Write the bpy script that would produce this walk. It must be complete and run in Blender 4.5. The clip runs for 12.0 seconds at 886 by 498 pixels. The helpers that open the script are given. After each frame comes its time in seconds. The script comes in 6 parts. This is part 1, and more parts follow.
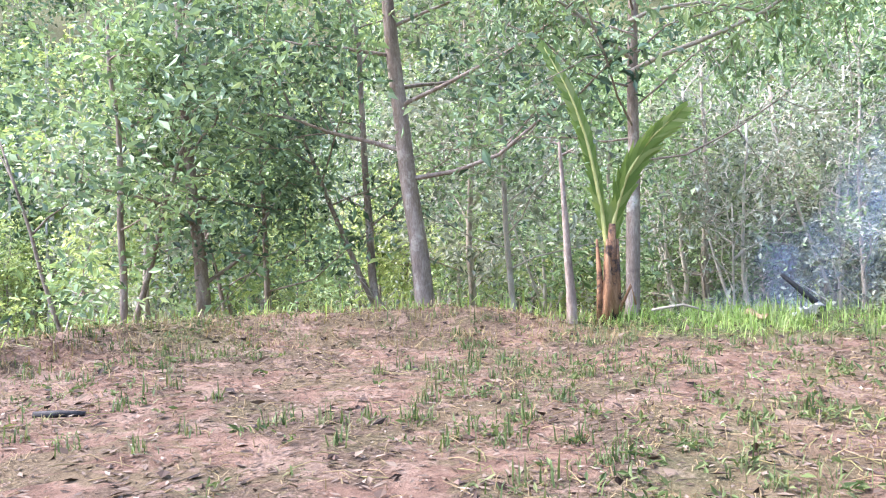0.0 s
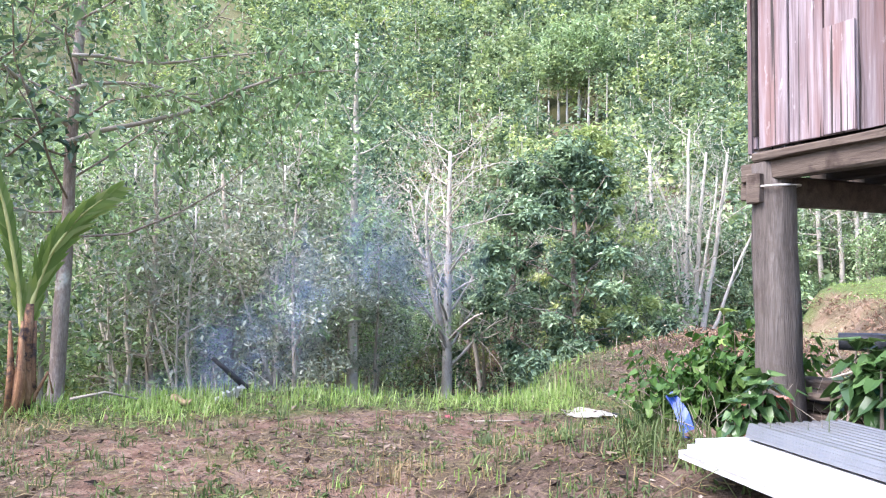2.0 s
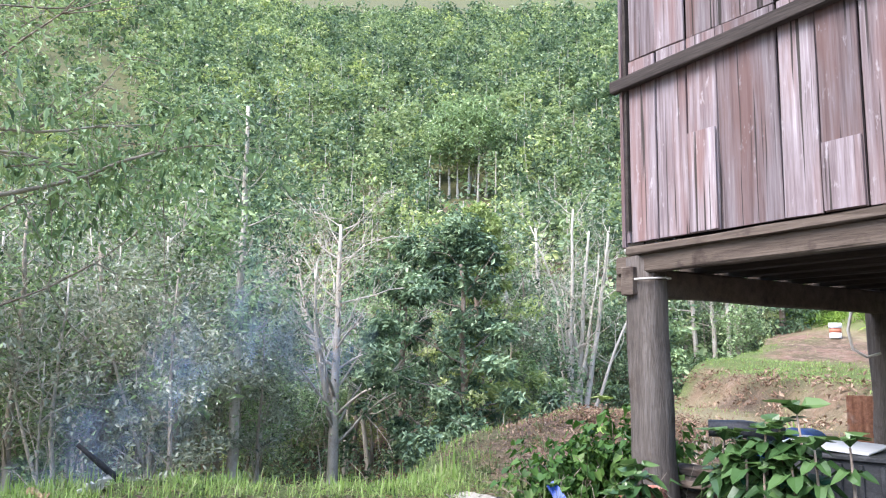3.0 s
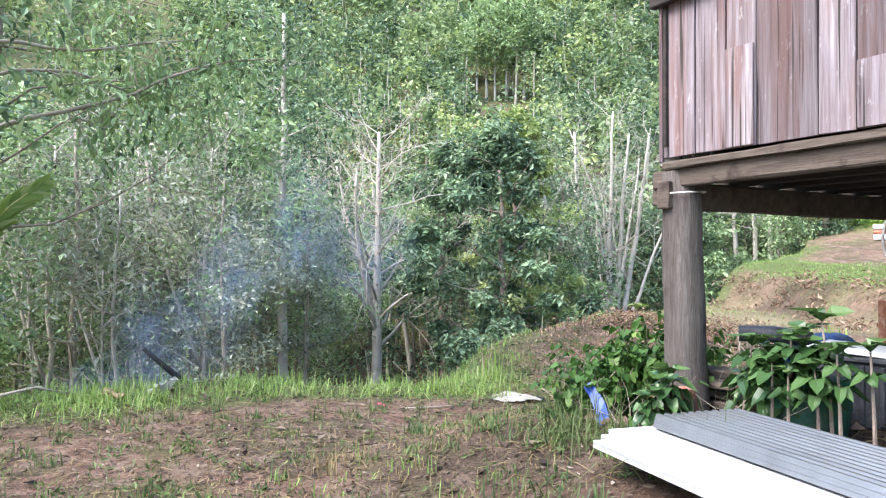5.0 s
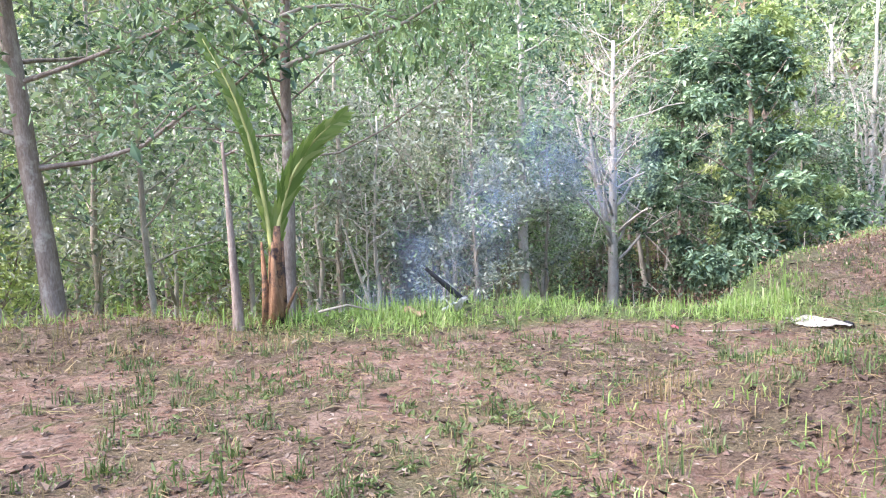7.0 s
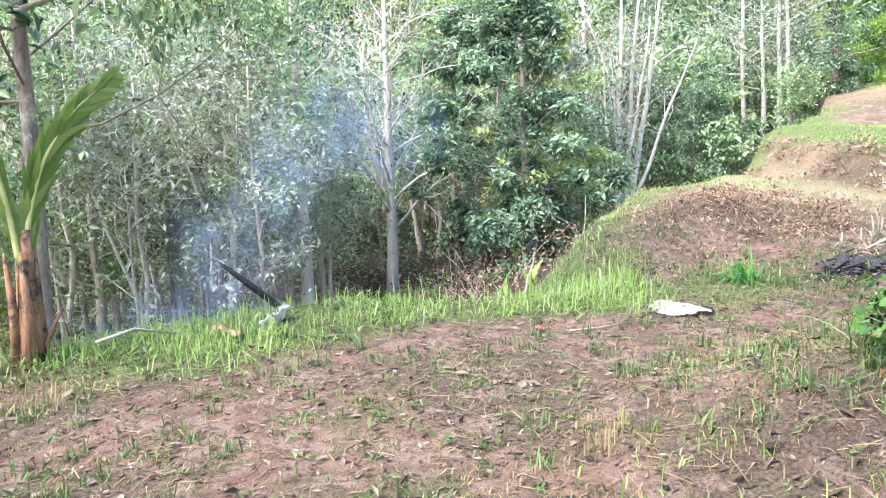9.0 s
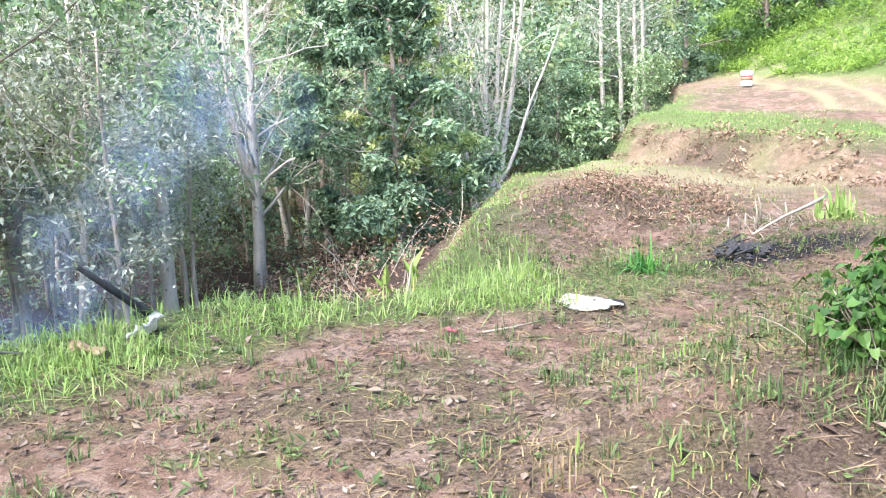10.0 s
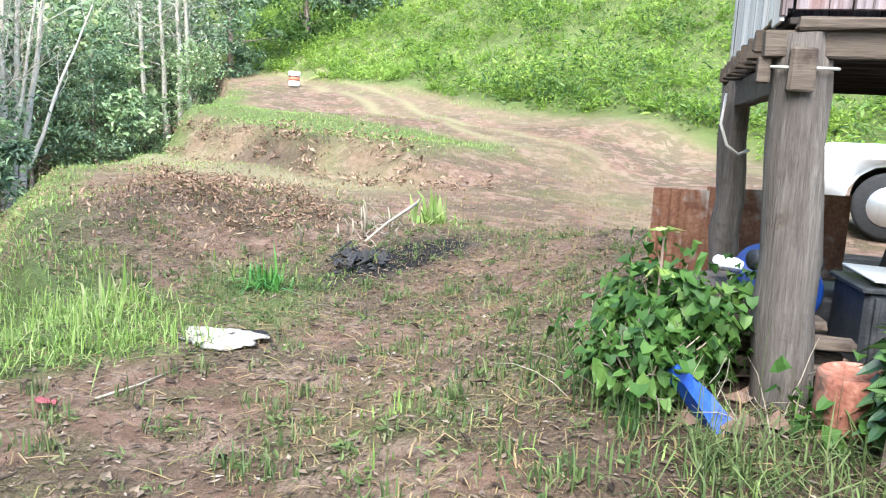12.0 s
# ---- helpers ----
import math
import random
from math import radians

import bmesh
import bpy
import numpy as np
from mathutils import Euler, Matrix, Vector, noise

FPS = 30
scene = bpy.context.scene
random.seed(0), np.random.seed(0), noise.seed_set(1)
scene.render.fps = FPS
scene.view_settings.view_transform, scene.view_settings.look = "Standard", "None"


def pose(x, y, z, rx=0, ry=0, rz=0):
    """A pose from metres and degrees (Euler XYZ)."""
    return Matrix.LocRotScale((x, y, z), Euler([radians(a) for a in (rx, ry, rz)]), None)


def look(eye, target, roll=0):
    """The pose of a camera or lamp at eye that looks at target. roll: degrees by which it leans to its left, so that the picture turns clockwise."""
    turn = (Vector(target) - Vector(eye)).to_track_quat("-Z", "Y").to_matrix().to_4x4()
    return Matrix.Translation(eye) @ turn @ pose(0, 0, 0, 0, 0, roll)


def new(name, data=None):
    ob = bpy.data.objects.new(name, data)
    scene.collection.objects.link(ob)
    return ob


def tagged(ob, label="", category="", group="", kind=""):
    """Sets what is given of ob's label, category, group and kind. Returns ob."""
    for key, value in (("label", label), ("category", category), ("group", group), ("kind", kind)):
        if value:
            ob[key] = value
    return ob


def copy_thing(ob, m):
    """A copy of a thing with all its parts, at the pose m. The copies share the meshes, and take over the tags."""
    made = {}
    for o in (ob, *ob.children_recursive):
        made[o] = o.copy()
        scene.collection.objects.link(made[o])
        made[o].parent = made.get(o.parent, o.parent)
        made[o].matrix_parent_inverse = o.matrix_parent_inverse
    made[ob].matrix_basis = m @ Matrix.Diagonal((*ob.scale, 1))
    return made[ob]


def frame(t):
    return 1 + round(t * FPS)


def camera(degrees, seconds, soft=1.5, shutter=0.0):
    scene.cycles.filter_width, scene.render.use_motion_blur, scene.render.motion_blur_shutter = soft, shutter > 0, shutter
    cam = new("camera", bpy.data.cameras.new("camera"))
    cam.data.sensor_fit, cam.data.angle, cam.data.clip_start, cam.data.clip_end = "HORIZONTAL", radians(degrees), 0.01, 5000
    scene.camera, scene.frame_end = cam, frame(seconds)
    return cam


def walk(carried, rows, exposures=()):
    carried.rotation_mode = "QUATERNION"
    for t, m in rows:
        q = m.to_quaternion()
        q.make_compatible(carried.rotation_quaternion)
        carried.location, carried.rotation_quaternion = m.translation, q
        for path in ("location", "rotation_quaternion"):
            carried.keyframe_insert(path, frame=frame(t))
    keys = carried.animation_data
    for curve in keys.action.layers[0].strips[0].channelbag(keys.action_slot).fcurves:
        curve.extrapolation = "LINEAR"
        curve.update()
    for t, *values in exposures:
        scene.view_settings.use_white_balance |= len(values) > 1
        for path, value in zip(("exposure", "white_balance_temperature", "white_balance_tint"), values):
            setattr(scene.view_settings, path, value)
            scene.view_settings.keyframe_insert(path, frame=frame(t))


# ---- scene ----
cam = camera(58.1, 12.0, soft=1.15)
PATH = [
    (0, (0.352, 0.233, 1.096), (0.275, 2.23, 1.014), -2.2),
    (0.5, (0.409, 0.271, 1.105), (0.721, 2.244, 1.009), -2.0),
    (1, (0.502, 0.269, 1.093), (1.183, 2.148, 1.018), -1.0),
    (1.5, (0.577, 0.23, 1.125), (1.529, 1.989, 1.118), -0.2),
    (2, (0.613, 0.212, 1.151), (1.765, 1.844, 1.245), 0.6),
    (2.5, (0.633, 0.197, 1.194), (1.912, 1.721, 1.402), 0.7),
    (2.7, (0.646, 0.205, 1.214), (1.962, 1.687, 1.479), 0.6),
    (4.3, (0.476, 0.021, 1.336), (1.89, 1.412, 1.591), 0.5),
    (4.5, (0.442, 0.015, 1.313), (1.822, 1.452, 1.486), 0.2),
    (5, (0.455, 0.032, 1.294), (1.749, 1.556, 1.33), 0.2),
    (5.5, (0.424, 0.036, 1.279), (1.64, 1.624, 1.276), 0.0),
    (6, (0.274, 0.118, 1.28), (1.391, 1.777, 1.289), -0.3),
    (6.5, (-0.006, 0.217, 1.282), (0.911, 1.994, 1.255), -1.6),
    (6.7, (-0.077, 0.287, 1.308), (0.737, 2.11, 1.192), -1.4),
    (8.3, (0.153, 1.422, 1.516), (1.263, 3.064, 1.246), -3.7),
    (8.5, (0.164, 1.534, 1.533), (1.328, 3.137, 1.256), -3.3),
    (9, (0.15, 1.966, 1.529), (1.474, 3.437, 1.243), -2.0),
    (9.5, (0.233, 2.33, 1.523), (1.685, 3.677, 1.243), -1.4),
    (10, (0.403, 2.619, 1.525), (1.954, 3.837, 1.191), -1.5),
    (10.5, (0.577, 2.976, 1.524), (2.234, 4.027, 1.139), -1.3),
    (11, (0.878, 3.274, 1.487), (2.659, 4.1, 1.106), -0.8),
    (11.5, (1.122, 3.49, 1.477), (3.017, 3.997, 1.089), 0.1),
    (12, (1.287, 3.796, 1.466), (3.251, 3.974, 1.134), 2.9),
]
walk(cam, [(t, look(eye, target, roll)) for t, eye, target, roll in PATH], exposures=[(0, 3.28, 6450, 22), (0.5, 3.6, 6400, 22), (1.0, 3.42, 6420, 21), (1.5, 3.12, 6420, 21), (2.0, 2.86, 6380, 22), (2.5, 2.64, 6380, 19), (4.5, 2.44, 6500, 14), (5.0, 2.6, 6480, 13), (5.5, 2.68, 6480, 13), (6.0, 2.74, 6450, 14), (6.5, 2.86, 6500, 22), (8.5, 3.14, 6420, 16), (10.5, 3.08, 6480, 13), (12, 2.86, 6480, 7)])

# ---------------------------------------------------------------- world and light
SUN_EL, SUN_AZ = 52.0, -80.0          # degrees; azimuth from +y towards +x
world = bpy.data.worlds.new("sky")
scene.world = world
world.use_nodes = True
wn = world.node_tree
sky = wn.nodes.new("ShaderNodeTexSky")
sky.sky_type = "NISHITA"
sky.sun_disc = False
sky.sun_elevation, sky.sun_rotation = radians(SUN_EL), radians(SUN_AZ)
sky.air_density, sky.dust_density = 1.0, 1.0
wn.links.new(sky.outputs["Color"], wn.nodes["Background"].inputs["Color"])
wn.nodes["Background"].inputs["Strength"].default_value = 0.145
sun_data = bpy.data.lights.new("sun", "SUN")
sun_data.energy, sun_data.angle, sun_data.color = 1.75, radians(36), (1.0, 0.98, 0.95)
sun = new("sun", sun_data)
sx, sy = math.sin(radians(SUN_AZ)) * math.cos(radians(SUN_EL)), math.cos(radians(SUN_AZ)) * math.cos(radians(SUN_EL))
sun.matrix_world = look((40 * sx, 40 * sy, 40 * math.sin(radians(SUN_EL))), (0, 0, 0))

# ---------------------------------------------------------------- mesh helpers
RNG = np.random.default_rng(7)


def np_mesh(name, verts, quads=(), tris=(), mat=None, smooth=False):
    """A mesh from arrays of points, four-cornered and three-cornered faces."""
    verts = np.asarray(verts, dtype=np.float32).reshape(-1, 3)
    quads = np.asarray(quads, dtype=np.int32).reshape(-1, 4)
    tris = np.asarray(tris, dtype=np.int32).reshape(-1, 3)
    me = bpy.data.meshes.new(name)
    me.vertices.add(len(verts))
    me.vertices.foreach_set("co", verts.ravel())
    nl = quads.size + tris.size
    me.loops.add(nl)
    me.loops.foreach_set("vertex_index", np.concatenate([quads.ravel(), tris.ravel()]))
    nq, nt = len(quads), len(tris)
    me.polygons.add(nq + nt)
    starts = np.concatenate([np.arange(nq) * 4, nq * 4 + np.arange(nt) * 3]).astype(np.int32)
    me.polygons.foreach_set("loop_start", starts)
    me.polygons.foreach_set("use_smooth", np.full(nq + nt, smooth))
    me.update(calc_edges=True)
    if mat:
        me.materials.append(mat)
    return me


class Soup:
    """Collects points and faces for one mesh."""

    def __init__(self):
        self.v, self.q, self.t, self.n = [], [], [], 0

    def add(self, v, q=(), t=()):
        v = np.asarray(v, dtype=float).reshape(-1, 3)
        q, t = np.asarray(q, dtype=int).reshape(-1, 4), np.asarray(t, dtype=int).reshape(-1, 3)
        self.v.append(v), self.q.append(q + self.n), self.t.append(t + self.n)
        self.n += len(v)
        return self

    def mesh(self, name, mat, smooth=False):
        return np_mesh(name, np.concatenate(self.v), np.concatenate(self.q), np.concatenate(self.t), mat, smooth)


def tube(points, radii, sides=7, cap=True, rough=0.0, rng=RNG):
    """Points and faces of a round bar along a line, with its ends closed."""
    p = np.asarray(points, float)
    r = np.broadcast_to(np.asarray(radii, float), (len(p),))
    d = np.gradient(p, axis=0)
    d /= np.linalg.norm(d, axis=1)[:, None] + 1e-9
    ref = np.where(np.abs(d[:, 2:3]) < 0.9, [[0, 0, 1.0]], [[1.0, 0, 0]])
    a = np.cross(d, ref)
    a /= np.linalg.norm(a, axis=1)[:, None] + 1e-9
    for i in range(1, len(a)):
        a[i] -= d[i] * (a[i] @ d[i])
        if a[i] @ a[i - 1] < 0:
            a[i] = -a[i]
        a[i] /= np.linalg.norm(a[i]) + 1e-9
    b = np.cross(d, a)
    th = np.arange(sides) / sides * 2 * np.pi
    rr = r[:, None] * (1 + rough * rng.normal(size=(len(p), sides)))
    v = p[:, None, :] + rr[..., None] * (np.cos(th)[None, :, None] * a[:, None, :] + np.sin(th)[None, :, None] * b[:, None, :])
    v = v.reshape(-1, 3)
    i, j = np.meshgrid(np.arange(len(p) - 1), np.arange(sides), indexing="ij")
    q = np.stack([i * sides + j, i * sides + (j + 1) % sides, (i + 1) * sides + (j + 1) % sides, (i + 1) * sides + j], -1).reshape(-1, 4)
    t = []
    if cap:
        v = np.concatenate([v, p[:1], p[-1:]])
        n = len(p) * sides
        for k in range(sides):
            t.append((n, (k + 1) % sides, k))
            t.append((n + 1, n - sides + k, n - sides + (k + 1) % sides))
    return v, q, t


def bar(size, at=(0, 0, 0), rot=(0, 0, 0), bevel=0.008, seed=0, wear=0.0, seg=1):
    """A bmesh plank or block with eased edges; wear shifts its corners a little."""
    bm = bmesh.new()
    bmesh.ops.create_cube(bm, size=1)
    bmesh.ops.scale(bm, vec=size, verts=bm.verts)
    if seg > 1:
        axis = max(range(3), key=lambda k: size[k])
        ed = [e for e in bm.edges if abs((e.verts[0].co - e.verts[1].co).normalized()[axis]) > 0.9]
        bmesh.ops.subdivide_edges(bm, edges=ed, cuts=seg - 1, use_grid_fill=True)
    if bevel:
        bmesh.ops.bevel(bm, geom=[e for e in bm.edges if e.calc_face_angle(0) > 0.5], offset=bevel, segments=1, affect="EDGES")
    if wear:
        rnd = random.Random(seed)
        for vv in bm.verts:
            vv.co += Vector((rnd.uniform(-wear, wear), rnd.uniform(-wear, wear), rnd.uniform(-wear, wear)))
    bmesh.ops.transform(bm, matrix=pose(*at, *rot), verts=bm.verts)
    return bm


def part(name, bm, material, parent=None, label="", smooth=False):
    """Links a bmesh or a mesh as one object under a thing or a part."""
    if isinstance(bm, bmesh.types.BMesh):
        me = bpy.data.meshes.new(name)
        bm.normal_update()
        bm.to_mesh(me)
        bm.free()
        me.materials.append(material)
        for p in me.polygons:
            p.use_smooth = smooth
    else:
        me = bm
        if material and not me.materials:
            me.materials.append(material)
    ob = new(name, me)
    if parent:
        ob.parent = parent
    return tagged(ob, label=label)


def thing(name, m, label, category, group="", kind=""):
    """An empty at a thing's base."""
    ob = new(name)
    ob.empty_display_size = 0.2
    ob.matrix_world = m
    return tagged(ob, label, category, group, kind)


# ---------------------------------------------------------------- materials
def nodes_of(name):
    m = bpy.data.materials.new(name)
    m.use_nodes = True
    nt = m.node_tree
    return m, nt, nt.nodes["Principled BSDF"]


def noise_tex(nt, scale, detail=5.0, rough=0.6, vec=None, distortion=0.0):
    n = nt.nodes.new("ShaderNodeTexNoise")
    n.inputs["Scale"].default_value, n.inputs["Detail"].default_value = scale, detail
    n.inputs["Roughness"].default_value, n.inputs["Distortion"].default_value = rough, distortion
    if vec:
        nt.links.new(vec, n.inputs["Vector"])
    return n.outputs["Fac"]


def ramp(nt, fac, stops):
    r = nt.nodes.new("ShaderNodeValToRGB")
    e = r.color_ramp.elements
    while len(e) < len(stops):
        e.new(0.5)
    for k, (pos, col) in enumerate(stops):
        e[k].position, e[k].color = pos, (*col, 1) if len(col) == 3 else col
    nt.links.new(fac, r.inputs["Fac"])
    return r.outputs["Color"]


def mix(nt, fac, a, b, mode="MIX"):
    n = nt.nodes.new("ShaderNodeMix")
    n.data_type, n.blend_type = "RGBA", mode
    for sock, val in ((n.inputs["Factor"], fac), (n.inputs["A"], a), (n.inputs["B"], b)):
        if isinstance(val, bpy.types.NodeSocket):
            nt.links.new(val, sock)
        elif isinstance(val, (int, float)):
            sock.default_value = val
        else:
            sock.default_value = (*val, 1)
    return n.outputs["Result"]


def arith(nt, op, a, b, clamp=False):
    n = nt.nodes.new("ShaderNodeMath")
    n.operation, n.use_clamp = op, clamp
    for sock, val in ((n.inputs[0], a), (n.inputs[1], b)):
        if isinstance(val, bpy.types.NodeSocket):
            nt.links.new(val, sock)
        else:
            sock.default_value = val
    return n.outputs[0]


def coords(nt, scale=(1, 1, 1)):
    tc = nt.nodes.new("ShaderNodeTexCoord")
    mp = nt.nodes.new("ShaderNodeMapping")
    mp.inputs["Scale"].default_value = scale
    nt.links.new(tc.outputs["Object"], mp.inputs["Vector"])
    return mp.outputs["Vector"]


def bump(nt, bsdf, height, strength=0.4, dist=0.02):
    b = nt.nodes.new("ShaderNodeBump")
    b.inputs["Strength"].default_value, b.inputs["Distance"].default_value = strength, dist
    nt.links.new(height, b.inputs["Height"])
    nt.links.new(b.outputs["Normal"], bsdf.inputs["Normal"])


def surface(name, cols, scale=6.0, stretch=(1, 1, 1), roughness=0.85, metal=0.0, bumps=0.4, dist=0.01, fine=8.0, blotch=None, blotch_at=(0.55, 0.7), random_by=0.0, spec=0.3):
    """A worn surface: a grain of two to four colours, blotches at a larger scale, and relief."""
    m, nt, b = nodes_of(name)
    vec = coords(nt, stretch)
    g = noise_tex(nt, scale, 6, 0.65, vec)
    f = noise_tex(nt, scale * fine, 3, 0.6, vec)
    fac = arith(nt, "ADD", arith(nt, "MULTIPLY", g, 0.7), arith(nt, "MULTIPLY", f, 0.3))
    col = ramp(nt, fac, [(0.3 + 0.4 * k / (len(cols) - 1), c) for k, c in enumerate(cols)])
    if blotch:
        big = noise_tex(nt, scale * 0.35, 4, 0.7, coords(nt))
        col = mix(nt, ramp(nt, big, [(blotch_at[0], (0, 0, 0)), (blotch_at[1], (1, 1, 1))]), col, blotch)
    if random_by:
        oi = nt.nodes.new("ShaderNodeObjectInfo")
        v = arith(nt, "ADD", arith(nt, "MULTIPLY", oi.outputs["Random"], random_by), 1 - random_by / 2)
        cc = nt.nodes.new("ShaderNodeCombineColor")
        for k in range(3):
            nt.links.new(v, cc.inputs[k])
        col = mix(nt, 1.0, col, cc.outputs["Color"], "MULTIPLY")
    nt.links.new(col, b.inputs["Base Color"])
    b.inputs["Roughness"].default_value, b.inputs["Metallic"].default_value = roughness, metal
    b.inputs["Specular IOR Level"].default_value = spec
    bump(nt, b, fac, bumps, dist)
    return m


def foliage(name, cols, through_it=0.5, roughness=0.55, patch=0.35, spec=0.3, single_by=0.65, patch_by=0.4):
    """Leaves: each its own tone, larger patches painted lighter or darker, and light that shines through."""
    m, nt, b = nodes_of(name)
    geo = nt.nodes.new("ShaderNodeNewGeometry")
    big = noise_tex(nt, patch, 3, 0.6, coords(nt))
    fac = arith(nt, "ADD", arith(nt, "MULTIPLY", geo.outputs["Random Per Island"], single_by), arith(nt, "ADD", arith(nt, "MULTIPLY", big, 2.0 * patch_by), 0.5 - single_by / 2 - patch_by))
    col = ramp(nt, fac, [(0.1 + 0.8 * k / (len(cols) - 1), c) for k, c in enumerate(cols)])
    nt.links.new(col, b.inputs["Base Color"])
    b.inputs["Roughness"].default_value = roughness
    b.inputs["Specular IOR Level"].default_value = spec
    tr = nt.nodes.new("ShaderNodeBsdfTranslucent")
    nt.links.new(mix(nt, 1.0, col, (1.0, 1.0, 0.75), "MULTIPLY"), tr.inputs["Color"])
    ms = nt.nodes.new("ShaderNodeMixShader")
    ms.inputs[0].default_value = through_it
    nt.links.new(b.outputs[0], ms.inputs[1])
    nt.links.new(tr.outputs[0], ms.inputs[2])
    nt.links.new(ms.outputs[0], nt.nodes["Material Output"].inputs["Surface"])
    return m


M_BARK = surface("bark_brown", [(0.0952, 0.0704, 0.054), (0.218, 0.166, 0.132), (0.367, 0.307, 0.252)], 9, (1, 1, 0.25), 0.95, bumps=0.8, dist=0.02, blotch=(0.449, 0.41, 0.336))
M_BARK_PALE = surface("bark_pale", [(0.19, 0.155, 0.12), (0.31, 0.265, 0.21), (0.41, 0.36, 0.29)], 7, (1, 1, 0.35), 0.9, bumps=0.6, dist=0.015, blotch=(0.17, 0.135, 0.095))
M_BARK_WHITE = surface("bark_white", [(0.28, 0.245, 0.20), (0.42, 0.38, 0.32), (0.53, 0.49, 0.42)], 4, (1, 1, 0.4), 0.9, bumps=0.4, dist=0.02, blotch=(0.26, 0.21, 0.15), blotch_at=(0.58, 0.72))
# strong patches put sunlit clumps and shaded gaps into the leaf colours
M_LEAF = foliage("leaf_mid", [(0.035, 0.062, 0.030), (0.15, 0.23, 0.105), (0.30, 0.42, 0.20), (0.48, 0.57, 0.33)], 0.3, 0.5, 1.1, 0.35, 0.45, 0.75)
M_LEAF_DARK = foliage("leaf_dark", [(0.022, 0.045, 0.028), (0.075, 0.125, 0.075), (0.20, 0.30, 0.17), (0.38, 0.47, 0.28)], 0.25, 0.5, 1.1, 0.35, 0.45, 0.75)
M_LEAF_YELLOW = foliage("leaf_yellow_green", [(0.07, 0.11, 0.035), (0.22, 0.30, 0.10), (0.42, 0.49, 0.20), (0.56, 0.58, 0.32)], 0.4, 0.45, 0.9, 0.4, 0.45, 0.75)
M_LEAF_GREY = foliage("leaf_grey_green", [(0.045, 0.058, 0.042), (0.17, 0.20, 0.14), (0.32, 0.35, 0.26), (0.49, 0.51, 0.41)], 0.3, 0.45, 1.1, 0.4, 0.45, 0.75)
M_LEAF_BUSH = foliage("leaf_bush", [(0.0202, 0.0542, 0.0116), (0.0361, 0.0901, 0.0173), (0.0615, 0.13, 0.0275), (0.109, 0.18, 0.0433)], 0.35, 0.5, 2.0, 0.25)
M_LEAF_DRY = foliage("leaf_dry", [(0.078, 0.046, 0.030), (0.165, 0.100, 0.068), (0.27, 0.18, 0.122), (0.36, 0.27, 0.19)], 0.15, 0.85)
M_GRASS = foliage("grass_blades", [(0.115, 0.185, 0.045), (0.185, 0.285, 0.07), (0.26, 0.365, 0.105), (0.345, 0.365, 0.185)], 0.4, 0.6, 0.8)
M_STRAW = foliage("straw", [(0.134, 0.0935, 0.0429), (0.196, 0.143, 0.0716), (0.257, 0.192, 0.105), (0.147, 0.153, 0.0477)], 0.2, 0.8, 0.8)
M_HILLBRUSH = foliage("hillside_green", [(0.07, 0.14, 0.024), (0.15, 0.25, 0.045), (0.24, 0.36, 0.07), (0.36, 0.45, 0.13)], 0.5, 0.6, 0.35, 0.3, 0.35, 0.8)
M_HILLBUSH = foliage("hillside_bush", [(0.022, 0.055, 0.014), (0.055, 0.115, 0.028), (0.11, 0.19, 0.05), (0.19, 0.28, 0.08)], 0.35, 0.55, 0.8, 0.3, 0.45, 0.7)
# far crowns: wide patches paint the dark gaps between lit clumps
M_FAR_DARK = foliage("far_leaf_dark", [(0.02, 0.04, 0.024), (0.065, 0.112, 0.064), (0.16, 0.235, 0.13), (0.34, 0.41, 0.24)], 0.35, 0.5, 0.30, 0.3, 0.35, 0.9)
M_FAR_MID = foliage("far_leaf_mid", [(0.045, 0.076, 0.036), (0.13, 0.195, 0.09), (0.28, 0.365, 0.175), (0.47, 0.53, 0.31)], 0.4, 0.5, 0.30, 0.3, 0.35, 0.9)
M_PALM = foliage("palm_leaf", [(0.12, 0.19, 0.042), (0.17, 0.26, 0.062), (0.24, 0.32, 0.088), (0.32, 0.36, 0.15)], 0.4, 0.4, 1.0)

# ---------------------------------------------------------------- ground
EDGE_X = np.array([-90, -30, -12, -4.3, -3.3, -2.6, -1.8, 0, 1.5, 2.7, 4.3, 5.1, 5.8, 6.5, 7.4, 8.4, 9.6, 12, 17, 20, 26, 34, 44, 70, 140, 700.0])
EDGE_Y = np.array([-14, -5, -1.0, 4.6, 6.2, 7.7, 8.5, 8.95, 8.5, 8.1, 8.0, 7.3, 6.9, 7.0, 7.7, 8.5, 9.2, 10.7, 13.4, 13.6, 14.2, 16, 20, 31, 60, 300.0])
CORNER = Vector((4.50, 2.82, 0))
HOUSE_TURN = -100.0
AU, AV = np.array([math.cos(radians(HOUSE_TURN)), math.sin(radians(HOUSE_TURN))]), np.array([-math.sin(radians(HOUSE_TURN)), math.cos(radians(HOUSE_TURN))])


def sstep(a, b, x):
    t = np.clip((x - a) / (b - a), 0, 1)
    return t * t * (3 - 2 * t)


_wr = np.random.default_rng(3)
_waves = [(s, _wr.normal(size=2), _wr.uniform(0, 6.28)) for s in (0.25, 0.4, 0.65, 1.0, 1.5, 2.2, 3.1, 4.3, 6.0, 8.0) for _ in range(3)]


